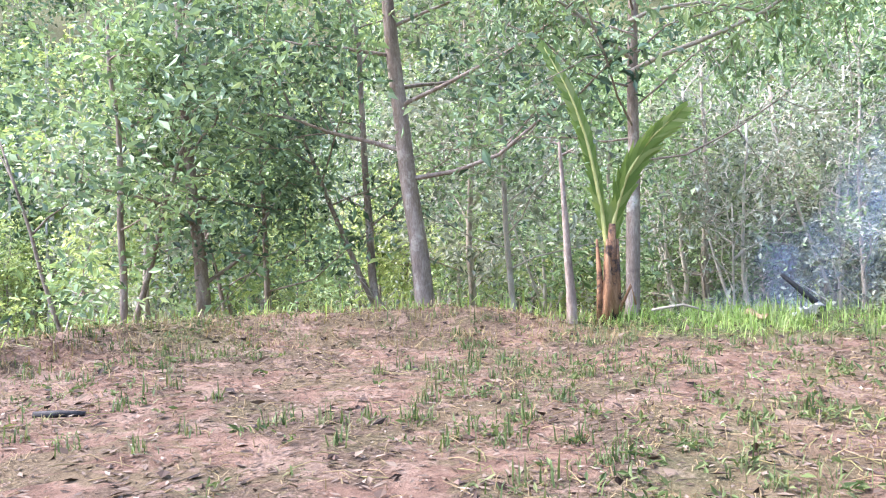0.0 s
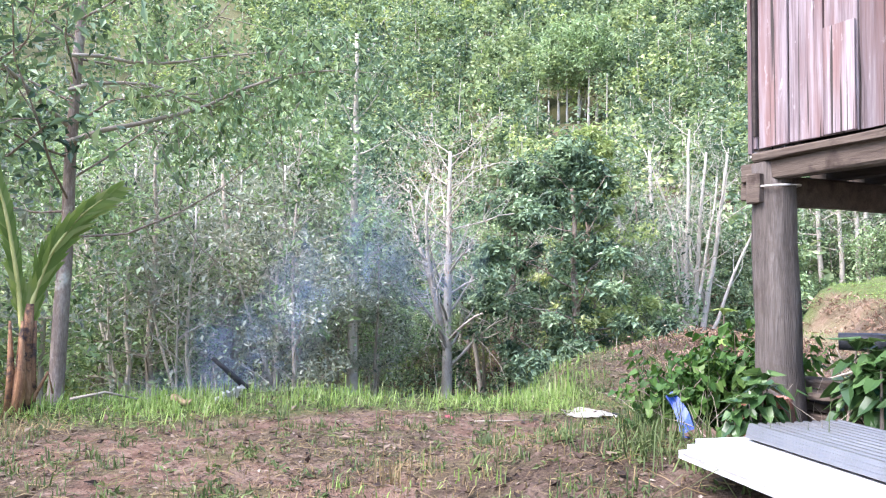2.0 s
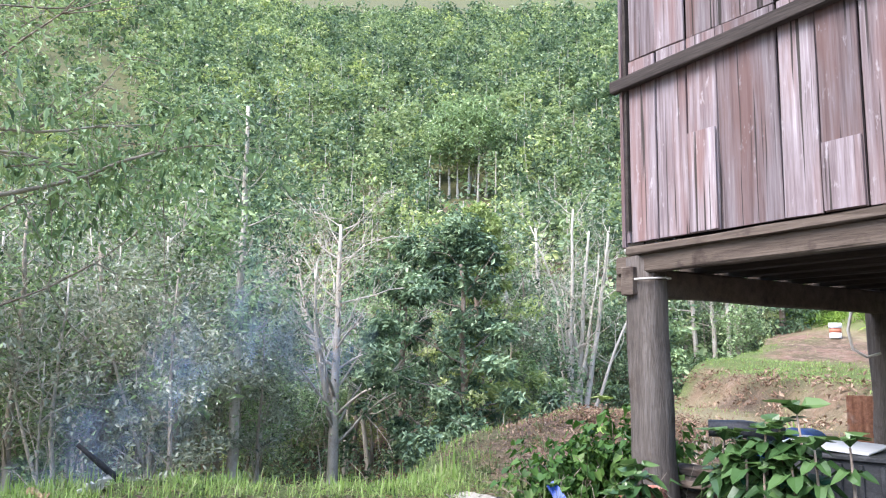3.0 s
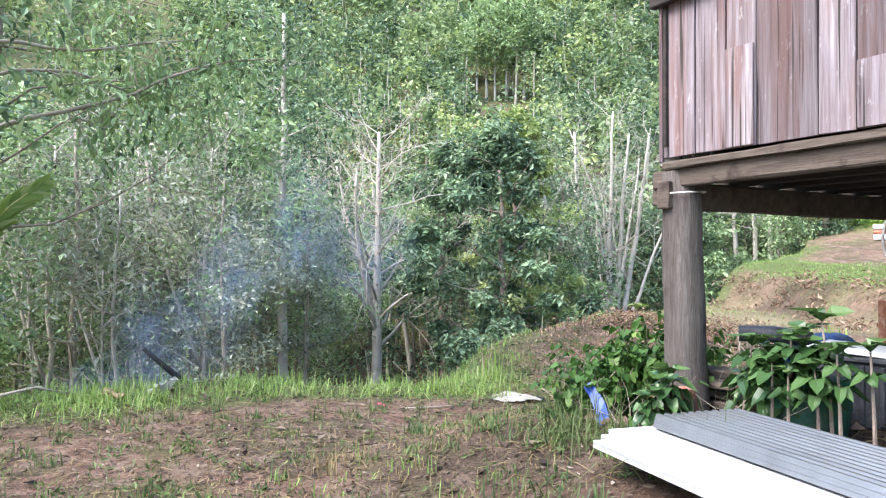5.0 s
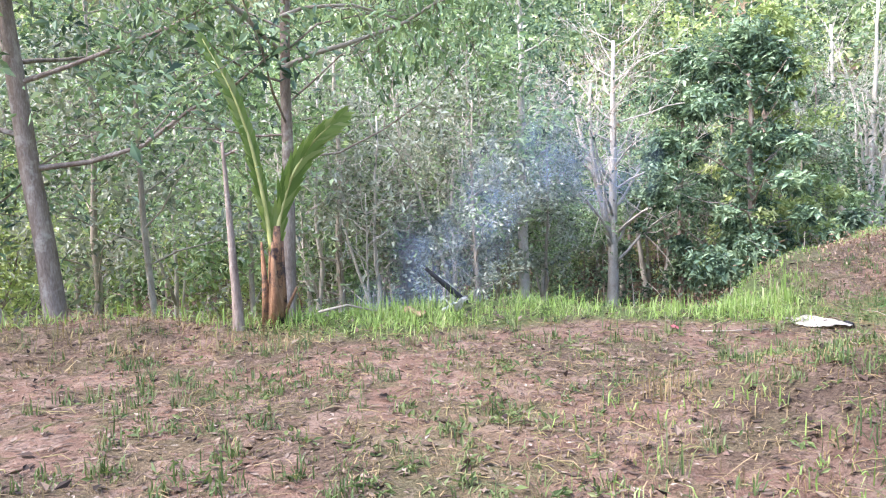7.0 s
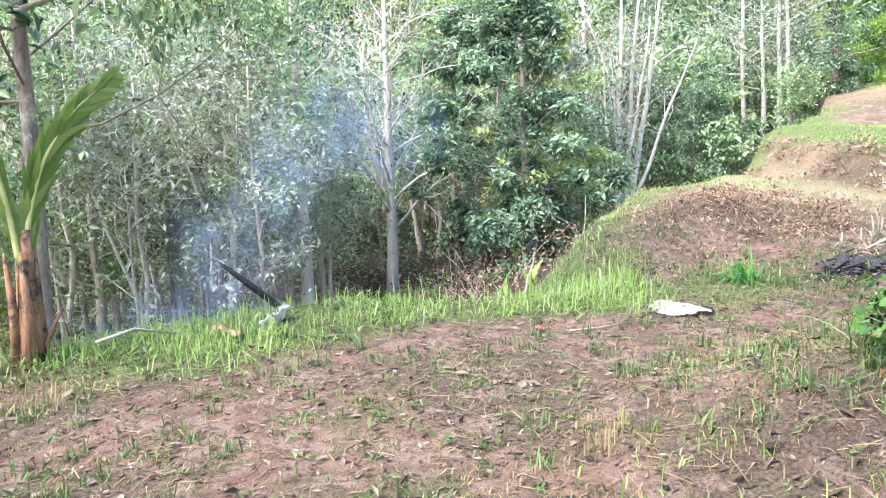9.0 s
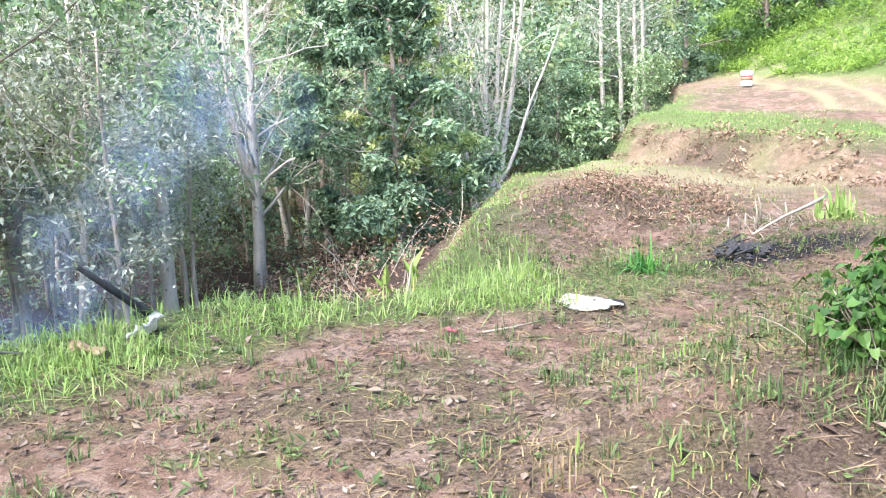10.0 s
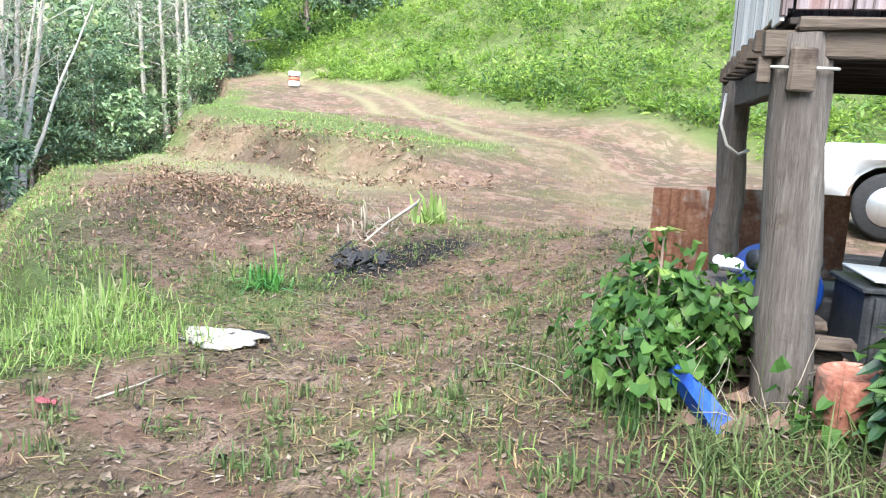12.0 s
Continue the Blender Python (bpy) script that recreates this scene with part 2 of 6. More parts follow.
def rough_noise(x, y, lo=0.0, hi=99.0):
    z = np.zeros_like(np.asarray(x, float))
    for s, d, ph in _waves:
        if lo <= s <= hi:
            d = d / np.linalg.norm(d)
            z = z + np.sin((x * d[0] + y * d[1]) * s * 2.3 + ph + 0.9 * np.sin((x * d[1] - y * d[0]) * s * 1.1 + ph)) / s ** 0.8
    return z / 6.0


def local_uv(x, y):
    dx, dy = x - CORNER.x, y - CORNER.y
    return dx * AU[0] + dy * AU[1], dx * AV[0] + dy * AV[1]


def zones(x, y):
    """Depth beyond the clearing's rim, and height up the green hillside."""
    d = (y - np.interp(x, EDGE_X, EDGE_Y)) * 0.88
    q = (x - 25) * 0.69 - (y + 1.4) * 0.72
    return d, q


def bank_sa(x, y):
    """Distance behind the foot of the low bank, and along it."""
    return (x - 16.4) * 0.74 - (y - 6.3) * 0.67, (x - 16.4) * 0.67 + (y - 6.3) * 0.74


def ground_z(x, y):
    x, y = np.asarray(x, float), np.asarray(y, float)
    d, q = zones(x, y)
    out = np.maximum(d, 0)
    r = np.hypot(x, y)
    flat = np.exp(-out / 1.2)
    z = -4.5 * (1 - np.exp(-out * 0.28))
    fx = sstep(2.0, 14.0, out)
    hill = np.maximum(r - 46, 0)
    z = z + fx * (0.30 * hill + 0.22 * np.maximum(r - 112, 0)) * sstep(0, 30, hill)
    s, a = bank_sa(x, y)
    on = sstep(-1.5, 2.0, a)
    z = z + flat * (on * 0.95 * sstep(0.0, 1.3, s) + np.maximum(x - 24, 0) * 0.10 * sstep(-1, 2, s) + (1 - on) * np.clip(x - 16, 0, 8) * 0.075) * (r < 400)
    z = z + 0.55 * np.maximum(np.logaddexp(0, (q - 0.6) * 1.5) / 1.5 - 0.02, 0) * np.clip(1 - fx, 0, 1)
    u, v = local_uv(x, y)
    du, dv = np.maximum(np.maximum(-0.5 - u, u - 8), 0), np.maximum(np.maximum(-0.3 - v, v - 5), 0)
    z = z + 0.37 * (1 - sstep(0.0, 1.7, np.hypot(du, dv)))
    z = z + 0.22 * np.exp(-((d + 0.5) / 0.7) ** 2) * sstep(1.6, 0.2, x) + 0.30 * np.exp(-(((x - 11) / 2.6) ** 2 + ((y - 8.6) / 1.4) ** 2))
    z = z - 0.15 * np.exp(-(((x - 6.8) / 1.2) ** 2 + ((y - 7.3) / 0.5) ** 2))
    near = np.exp(-r / 30)
    z = z + near * (0.035 * rough_noise(x, y, 0.9, 2.5) + 0.014 * rough_noise(x, y, 2.5, 99) * 3) + (1 - near) * 0.25 * rough_noise(x, y, 0, 0.7)
    return z


def axis(lo, hi, fine, mid_lo, mid_hi, mid, far):
    a = [np.arange(lo, hi, fine)]
    b = [np.arange(hi, mid_hi, mid)]
    c = [np.arange(mid_lo, lo, mid)]
    up, s, x = [], mid, mid_hi
    while x < far:
        up.append(x)
        s *= 1.06
        x += s
    dn, s, x = [], mid, mid_lo
    while x > -far:
        s *= 1.06
        x -= s
        dn.append(x)
    return np.concatenate([dn[::-1], c[0], a[0], b[0], up, [far]])


gx, gy = axis(-6, 12, 0.07, -14, 46, 0.3, 900), axis(1.0, 10.5, 0.07, -12, 34, 0.3, 900)
GX, GY = np.meshgrid(gx, gy, indexing="ij")
GZ = ground_z(GX, GY)
nx_, ny_ = GX.shape
idx = np.arange(nx_ * ny_).reshape(nx_, ny_)
quads = np.stack([idx[:-1, :-1], idx[1:, :-1], idx[1:, 1:], idx[:-1, 1:]], -1).reshape(-1, 4)


def grass_amount(x, y):
    """How green the ground is, 0 to 1: the strip along the rim, the banks, the hillside."""
    d, q = zones(x, y)
    n = rough_noise(x, y, 0.4, 3)
    strip = sstep(-1.35, -0.6, d + 0.4 * n) * sstep(3.0, 1.0, d) * sstep(0.9, 2.0, x) * sstep(9.2, 7.6, x)
    rim = sstep(-1.0, -0.3, d + 0.3 * n) * sstep(2.5, 0.5, d) * sstep(8.0, 9.5, x) * sstep(40, 30, x)
    s_, a_ = bank_sa(x, y)
    bank = sstep(0.5, 1.5, s_ + 0.5 * n) * sstep(5.6, 4.2, s_ + 0.8 * n) * sstep(0.0, 2.0, a_) * sstep(1.0, -1.0, d) + 0.45 * sstep(-3.6, -2.6, s_ + 0.8 * n) * sstep(-0.6, -1.6, s_ - 0.5 * n) * sstep(2.5, 5, a_) * sstep(0.5, -1, d)
    tongue = sstep(0.8, 0.3, np.abs(y - 5.9 - 0.1 * (x - 7))) * sstep(6, 7, x) * sstep(9.2, 8.2, x)
    side = sstep(-0.8, 0.6, q + 0.5 * n)
    patch = 0.3 * sstep(0.35, 0.75, rough_noise(x * 0.8 + 9, y * 0.8, 0.6, 4)) * sstep(0.5, -0.5, d)
    return np.clip(np.maximum.reduce([strip, rim, bank, tongue, side, patch]), 0, 1)


HILL_BARE = np.exp(-(((GX - 90) / 9) ** 2 + ((GY - 91.5) / 9) ** 2) ** 2)   # bare red bank on the hill
d_, q_ = zones(GX, GY)
n_ = rough_noise(GX, GY, 0.3, 2)
G_GRASS = np.maximum(grass_amount(GX, GY), 0.85 * sstep(20, 40, d_) * sstep(42, 50, np.hypot(GX, GY))) * (1 - HILL_BARE)
road = np.full(GX.shape, 99.0)
for (ax, ay), (bx_, by_) in (((13, 1.2), (21.5, 2.6)), ((21.5, 2.6), (24.5, 5.0)), ((24.5, 5.0), (30, 7.8)), ((30, 7.8), (38, 12.2)), ((38, 12.2), (46, 17))):
    tt = np.clip(((GX - ax) * (bx_ - ax) + (GY - ay) * (by_ - ay)) / ((bx_ - ax) ** 2 + (by_ - ay) ** 2), 0, 1)
    road = np.minimum(road, np.hypot(GX - ax - tt * (bx_ - ax), GY - ay - tt * (by_ - ay)))
s_b, a_b = bank_sa(GX, GY)
field = np.exp(-((s_b + 1.1 + 0.4 * n_) / 1.35) ** 2) * sstep(-2.5, 0, a_b) * sstep(12, 9, a_b)
G_DRY = np.clip(np.maximum.reduce([field, 0.22 * sstep(1.5, 0.6, road + 0.4 * n_), 0.95 * np.exp(-((np.abs(road - 0.1) - 0.65 + 0.08 * n_) / 0.26) ** 2) * sstep(19, 24, GX), 0.25 * sstep(1.6, 0.9, np.abs(q_ + 1.0)) * sstep(14, 18, GX)]), 0, 1)
G_CHAR = np.clip(1.9 * np.exp(-(((GX - 9.5) / 0.95) ** 2 + ((GY - 4.95 + 0.55 * (GX - 9.5)) / 0.42) ** 2)) + 0.25 * n_ * np.exp(-(((GX - 9.6) / 1.5) ** 2 + ((GY - 5.05) / 0.7) ** 2)), 0, 1)
G_DARK = np.maximum(sstep(0.3, 2.5, d_) * (1 - 0.55 * sstep(38, 48, np.hypot(GX, GY))) * (1 - HILL_BARE), 0.28 * sstep(0.3, 0.7, np.exp(-(((GX - 11.5) / 4.2) ** 2 + ((GY - 8.8) / 2.0) ** 2)) + 0.35 * n_))
G_DARK = np.maximum(G_DARK, 0.6 * sstep(-0.2, 0.3, s_b) * sstep(1.6, 1.0, s_b) * sstep(-1, 1, a_b) * sstep(-0.4, 0.3, n_))
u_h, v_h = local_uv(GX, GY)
# ground darker over the house's footprint, and less so in a margin before it
G_DARK = np.maximum(G_DARK, 0.42 * sstep(-1.0, -0.5, u_h + 0.3 * n_) * sstep(-2.0, -1.1, v_h + 0.4 * n_) * sstep(7, 6, u_h) * sstep(3.4, 2.6, v_h))
G_DARK = np.maximum(G_DARK, 0.9 * sstep(-0.75, -0.4, u_h + 0.15 * n_) * sstep(-0.7, -0.25, v_h + 0.2 * n_) * sstep(7, 6, u_h) * sstep(3.4, 2.6, v_h))

M_GROUND, nt, b = nodes_of("soil")
vec = coords(nt)
att = nt.nodes.new("ShaderNodeAttribute")
att.attribute_name = "zone"
sep = nt.nodes.new("ShaderNodeSeparateColor")
nt.links.new(att.outputs["Color"], sep.inputs["Color"])
big, med, fine = noise_tex(nt, 0.7, 5, 0.6, vec), noise_tex(nt, 5, 6, 0.7, vec), noise_tex(nt, 45, 5, 0.75, vec)
patch, grit = noise_tex(nt, 1.7, 5, 0.65, vec, 0.6), noise_tex(nt, 110, 3, 0.7, vec)
soil = ramp(nt, med, [(0.3, (0.112, 0.066, 0.045)), (0.44, (0.176, 0.105, 0.074)), (0.56, (0.238, 0.149, 0.107)), (0.7, (0.325, 0.220, 0.163))])
litter = ramp(nt, fine, [(0.34, (0.036, 0.025, 0.017)), (0.48, (0.105, 0.076, 0.050)), (0.6, (0.172, 0.130, 0.087)), (0.72, (0.245, 0.195, 0.138))])
straw = ramp(nt, fine, [(0.34, (0.0449, 0.0389, 0.0194)), (0.5, (0.128, 0.105, 0.0561)), (0.66, (0.209, 0.172, 0.0977))])
col = mix(nt, ramp(nt, big, [(0.46, (0.85, 0.85, 0.85)), (0.51, (0.10, 0.10, 0.10))]), soil, litter)
col = mix(nt, ramp(nt, patch, [(0.52, (0.0, 0.0, 0.0)), (0.56, (0.7, 0.7, 0.7))]), col, straw)
pale = noise_tex(nt, 2.6, 6, 0.7, vec, 0.4)
col = mix(nt, ramp(nt, pale, [(0.54, (0.0, 0.0, 0.0)), (0.58, (0.8, 0.8, 0.8))]), col, ramp(nt, fine, [(0.3, (0.165, 0.102, 0.0763)), (0.5, (0.271, 0.187, 0.140)), (0.7, (0.341, 0.257, 0.199))]))
col = mix(nt, 0.6, col, ramp(nt, grit, [(0.3, (0.2, 0.2, 0.2)), (0.5, (0.95, 0.95, 0.95)), (0.7, (1.0, 1.0, 1.0))]), "MULTIPLY")
green = ramp(nt, fine, [(0.32, (0.0449, 0.0748, 0.018)), (0.5, (0.0898, 0.138, 0.0374)), (0.7, (0.15, 0.187, 0.0636))])
col = mix(nt, arith(nt, "MULTIPLY", sep.outputs["Red"], 0.85), col, green)
col = mix(nt, sep.outputs["Green"], col, ramp(nt, fine, [(0.3, (0.16, 0.14, 0.075)), (0.55, (0.235, 0.205, 0.115)), (0.75, (0.30, 0.265, 0.165))]))
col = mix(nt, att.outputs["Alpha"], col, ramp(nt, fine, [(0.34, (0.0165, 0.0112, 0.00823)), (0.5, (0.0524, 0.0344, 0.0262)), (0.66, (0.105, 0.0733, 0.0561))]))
col = mix(nt, sep.outputs["Blue"], col, ramp(nt, fine, [(0.35, (0.00449, 0.00449, 0.00524)), (0.7, (0.0299, 0.0284, 0.0284))]))
nt.links.new(col, b.inputs["Base Color"])
b.inputs["Roughness"].default_value, b.inputs["Specular IOR Level"].default_value = 0.95, 0.15
bump(nt, b, arith(nt, "ADD", arith(nt, "MULTIPLY", med, 0.6), arith(nt, "MULTIPLY", fine, 0.8)), 1.0, 0.06)

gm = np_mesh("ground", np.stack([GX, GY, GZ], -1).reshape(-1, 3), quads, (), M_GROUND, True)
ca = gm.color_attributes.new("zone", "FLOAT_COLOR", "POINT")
ca.data.foreach_set("color", np.stack([G_GRASS, G_DRY, G_CHAR, G_DARK], -1).reshape(-1).astype(np.float32))
tagged(new("ground", gm), "red-brown soil clearing with litter, falling to a wooded valley", "ground", kind="structure")


def gz(x, y):
    return float(ground_z(x, y))


# ---------------------------------------------------------------- foliage and trees
def leaf_cloud(centres, length, rng, droop=0.3, width=0.45, vary=0.35):
    """Folded, pointed leaves, one for each centre, turned at random."""
    c = np.asarray(centres, float)
    n = len(c)
    L = length * (1 + vary * rng.normal(size=n)).clip(0.4, 1.9)
    az = rng.uniform(0, 2 * np.pi, n)
    el = rng.normal(-droop, 0.5, n)
    d = np.stack([np.cos(az) * np.cos(el), np.sin(az) * np.cos(el), np.sin(el)], -1)
    s = np.cross(d, rng.normal(size=(n, 3)) * 0.7 + [0, 0, 1.0])
    s /= np.linalg.norm(s, axis=1)[:, None] + 1e-9
    up = np.cross(s, d)
    W = (L * width)[:, None]
    L = L[:, None]
    v = np.stack([c, c + d * L * 0.45 + s * W * 0.5 + up * W * 0.18, c + d * L - up * L * 0.12, c + d * L * 0.45 - s * W * 0.5 + up * W * 0.18], 1)
    return v.reshape(-1, 3), np.arange(4 * n).reshape(-1, 4)


def limb(start, direction, length, r0, rng, bend=0.25, n=6, lift=0.0):
    """A wandering branch line and its radii."""
    p, d = [np.array(start, float)], np.array(direction, float)
    d /= np.linalg.norm(d)
    for _ in range(n - 1):
        d = d + rng.normal(size=3) * bend / n * 2 + np.array([0, 0, lift / n])
        d /= np.linalg.norm(d)
        p.append(p[-1] + d * length / (n - 1))
    return np.array(p), np.linspace(r0, r0 * 0.25, n)


def grow(seed, height, radius, lean=(0, 0), bare=0.45, limbs=9, limb_len=2.2, leaves=2500, leaf=0.13, bark=None, leafmat=None, crown_flat=1.0, forks=0, twigs=4, sides=8, cluster=0.28, rise=0.5, wobble=0.35, thin=0.33):
    """The meshes of one tree, its foot at the origin: the wood, and the crown of leaves."""
    rng = np.random.default_rng(seed)
    wood, tips = Soup(), []
    n = 12
    t = np.linspace(0, 1, n)
    drift = np.cumsum(rng.normal(size=(n, 2)) * wobble / n * 2, axis=0) * (height / 8)
    drift -= drift[0]
    trunk = np.stack([lean[0] * t + drift[:, 0], lean[1] * t + drift[:, 1], t * height], -1)
    rad = radius * (1 - 0.72 * t) * (1 + 0.5 * np.exp(-t * 22))
    trunk[0, 2] = -0.6
    wood.add(*tube(trunk, rad, sides, rough=0.05, rng=rng))
    starts = []
    for k in range(forks):
        f = rng.uniform(0.12, 0.4)
        i = f * (n - 1)
        base = np.array([np.interp(i, np.arange(n), trunk[:, a]) for a in range(3)])
        az = rng.uniform(0, 6.28)
        p, r = limb(base, (math.cos(az) * 0.35, math.sin(az) * 0.35, 1), height * rng.uniform(0.5, 0.75), radius * 0.6, rng, 0.25, 9, 0.3)
        wood.add(*tube(p, r, 6, rng=rng))
        starts.append((p, r))
    for k in range(limbs):
        if starts and rng.random() < 0.45:
            p0, r0 = starts[rng.integers(len(starts))]
            f = rng.uniform(0.35, 1)
        else:
            p0, r0 = trunk, rad
            f = bare + (1 - bare) * (k + rng.uniform(0, 0.8)) / limbs
        i = min(f, 1) * (len(p0) - 1)
        base = np.array([np.interp(i, np.arange(len(p0)), p0[:, a]) for a in range(3)])
        rb = np.interp(i, np.arange(len(p0)), r0) * thin
        az = k * 2.4 + rng.uniform(-0.6, 0.6)
        ll = limb_len * rng.uniform(0.6, 1.2) * (1.1 - 0.5 * max(0, f - bare) / (1 - bare + 1e-6))
        p, r = limb(base, (math.cos(az), math.sin(az), rise * rng.uniform(0.3, 1.6)), ll, max(rb, 0.016), rng, 0.5, 6, 0.25)
        wood.add(*tube(p, r, 5, False, rng=rng))
        tips += [p[-1], p[-2], p[-3]]
        for _ in range(twigs):
            j = rng.integers(2, 6)
            dv = rng.normal(size=3) + (p[-1] - p[0]) / ll * 0.9 + [0, 0, 0.3]
            pt, rt = limb(p[j], dv, ll * rng.uniform(0.3, 0.6), max(r[j] * 0.5, 0.008), rng, 0.6, 4, 0.1)
            wood.add(*tube(pt, rt, 4, False, rng=rng))
            tips += [pt[-1], pt[-2], pt[-1]]
    w = wood.mesh("trunk", bark, True)
    c = None
    if leaves:
        tips = np.array(tips)
        cent = tips[rng.integers(len(tips), size=leaves)] + rng.normal(size=(leaves, 3)) * np.array([1, 1, 0.75 * crown_flat]) * cluster * rng.uniform(0.3, 1.6, size=(leaves, 1))
        v, q = leaf_cloud(cent, leaf, rng)
        c = np_mesh("crown", v, q, (), leafmat)
    return w, c


def plant_tree(meshes, x, y, label, turn=0.0, z=None, s=1.0, group="", name="tree"):
    w, c = meshes
    t = thing(name, pose(x, y, gz(x, y) if z is None else z, 0, 0, turn) @ Matrix.Scale(s, 4), label, "tree", group)
    part("trunk", w, None, t)
    if c:
        part("crown", c, None, t)
    return t


def polar(az, r):
    return 0.25 + r * math.sin(radians(az)), 0.05 + r * math.cos(radians(az))

# ---------------------------------------------------------------- single trees along the rim and in the valley
def single(az, r, seed, label, height, radius, bark, leafmat, turn=0.0, name="tree", **kw):
    x, y = polar(az, r)
    return plant_tree(grow(seed, height, radius, bark=bark, leafmat=leafmat, **kw), x, y, label, turn, name=name)


def standing(x, y, seed, label, height, radius, bark, leafmat, turn=0.0, name="tree", **kw):
    return plant_tree(grow(seed, height, radius, bark=bark, leafmat=leafmat, **kw), x, y, label, turn, name=name)


standing(-4.69, 11.13, 11, "slim forked tree with dark trunk behind the rim", 7.5, 0.085, M_BARK, M_LEAF, bare=0.3, forks=2, limbs=12, leaves=3600, leaf=0.12, limb_len=1.9)
standing(-3.49, 11.61, 12, "straight brown-trunked tree with high leafy crown", 9, 0.145, M_BARK, M_LEAF_DARK, lean=(-0.35, 0.1), bare=0.40, limbs=15, leaves=6500, leaf=0.13, limb_len=2.8, wobble=0.10, rise=0.25)
standing(-3.05, 12.77, 13, "thin dark-stemmed tree behind the rim", 7.5, 0.075, M_BARK, M_LEAF_DARK, bare=0.42, limbs=10, leaves=4200, leaf=0.12, wobble=0.15, rise=0.3)
standing(-3.15, 13.2, 14, "thin leaning tree with dark bark", 7, 0.055, M_BARK, M_LEAF, lean=(-1.6, 0.3), bare=0.5, limbs=8, leaves=2200, leaf=0.12)
standing(-1.0, 12.37, 15, "slender twin-stemmed tree with dark bark", 8, 0.085, M_BARK, M_LEAF, lean=(-0.5, 0.1), bare=0.42, forks=1, limbs=11, leaves=3600, leaf=0.12, rise=0.3)
standing(-0.72, 12.2, 72, "short grey snag with a broken top", 2.4, 0.09, M_BARK_PALE, M_LEAF_GREY, bare=0.5, limbs=5, leaves=40, leaf=0.08, limb_len=1.1, wobble=0.1, lean=(-0.3, 0.1))
standing(-0.25, 10.73, 16, "stout grey-brown tree with a side branch", 9, 0.15, M_BARK, M_LEAF_DARK, lean=(-0.75, 0.2), bare=0.34, limbs=14, leaves=6500, leaf=0.13, limb_len=3.0, wobble=0.12, rise=0.25)
standing(1.05, 13.03, 17, "thin pale straight tree in the undergrowth", 7.0, 0.075, M_BARK_PALE, M_LEAF_GREY, lean=(-0.15, 0), bare=0.42, limbs=10, leaves=3000, leaf=0.11, wobble=0.08)
mottled = standing(2.17, 9.93, 18, "tall brown mottled tree with a dark knot behind the palm", 9, 0.10, M_BARK, M_LEAF, lean=(0.25, 0.1), bare=0.34, thin=0.22, limbs=22, leaves=11000, leaf=0.075, limb_len=2.8, twigs=6, wobble=0.10, rise=0.2)
r6 = np.random.default_rng(19)
bough, tips = Soup(), []
for z0, way, length, r0, lift in ((4.3, (1.0, -0.30, 0.40), 3.3, 0.036, 0.0), (4.9, (0.85, -0.45, 0.25), 2.4, 0.026, -0.3), (4.5, (-0.8, -0.5, 0.25), 2.4, 0.03, -0.3), (5.3, (0.9, -0.2, 0.3), 2.6, 0.026, -0.2)):
    p, r = limb((0.12, 0.05, z0), way, length, r0, r6, 0.55, 9, lift)
    bough.add(*tube(p, r, 6, False, rng=r6))
    for j in range(2, 9):
        for _ in range(3):
            pt, rt = limb(p[j], np.array(way) * 0.7 + r6.normal(size=3) * 0.7 + [0, 0, -0.25], r6.uniform(0.4, 0.9), max(r[j] * 0.35, 0.006), r6, 0.6, 5, -0.5)
            bough.add(*tube(pt, rt, 4, False, rng=r6))
            tips += [pt[-1], pt[-2], pt[-3]]
part("bough", bough.mesh("bough", M_BARK_PALE, True), None, mottled, "pale long bough reaching out over the rim")
cent = np.array(tips)[r6.integers(len(tips), size=1900)] + r6.normal(size=(1900, 3)) * 0.12
v, q = leaf_cloud(cent, 0.12, r6, 0.75, 0.42)
part("bough_leaves", np_mesh("bough_leaves", v, q, (), M_LEAF), None, mottled)
standing(1.28, 7.9, 71, "thin straight grey trunk with a cut top beside the palm", 1.75, 0.052, M_BARK, M_LEAF, lean=(-0.08, 0.0), bare=0.9, limbs=2, leaves=60, leaf=0.06, limb_len=0.15, wobble=0.04)
standing(5.39, 18.37, 19, "slim grey tree with bare lower twigs", 8.5, 0.12, M_BARK_PALE, M_LEAF_GREY, bare=0.30, limbs=20, leaves=2400, leaf=0.10, limb_len=2.4, twigs=6)
standing(8.26, 20.93, 20, "grey forked tree standing in blue smoke", 8.5, 0.15, M_BARK_PALE, M_LEAF_GREY, bare=0.28, forks=2, limbs=15, leaves=2600, leaf=0.11, limb_len=2.6, twigs=5)
standing(11.8, 20.4, 21, "tall pale tree with a patchy trunk", 12.5, 0.19, M_BARK_WHITE, M_LEAF_DARK, bare=0.38, limbs=20, leaves=4200, leaf=0.15, limb_len=2.2, wobble=0.10, cluster=0.5)
standing(18.0, 24.55, 22, "bare dead-looking tree with many fine pale branches", 10.6, 0.22, M_BARK_WHITE, M_LEAF_DRY, bare=0.22, thin=0.38, forks=2, limbs=54, leaves=1500, leaf=0.10, limb_len=3.7, twigs=12, rise=0.85, wobble=0.06)
for x, y, hh, ln in ((23.3, 29.1, 7, (-0.8, 0.4)), (22.3, 29.6, 6.5, (0.2, 0.2)), (24.6, 29.4, 6, (0.6, 0))):
    standing(x, y, int(x * 10), "thin pale stem in the shade behind the dead tree", hh, 0.14, M_BARK_WHITE, M_LEAF_DARK, lean=ln, bare=0.45, limbs=9, leaves=900, leaf=0.14, limb_len=2.0, wobble=0.15)
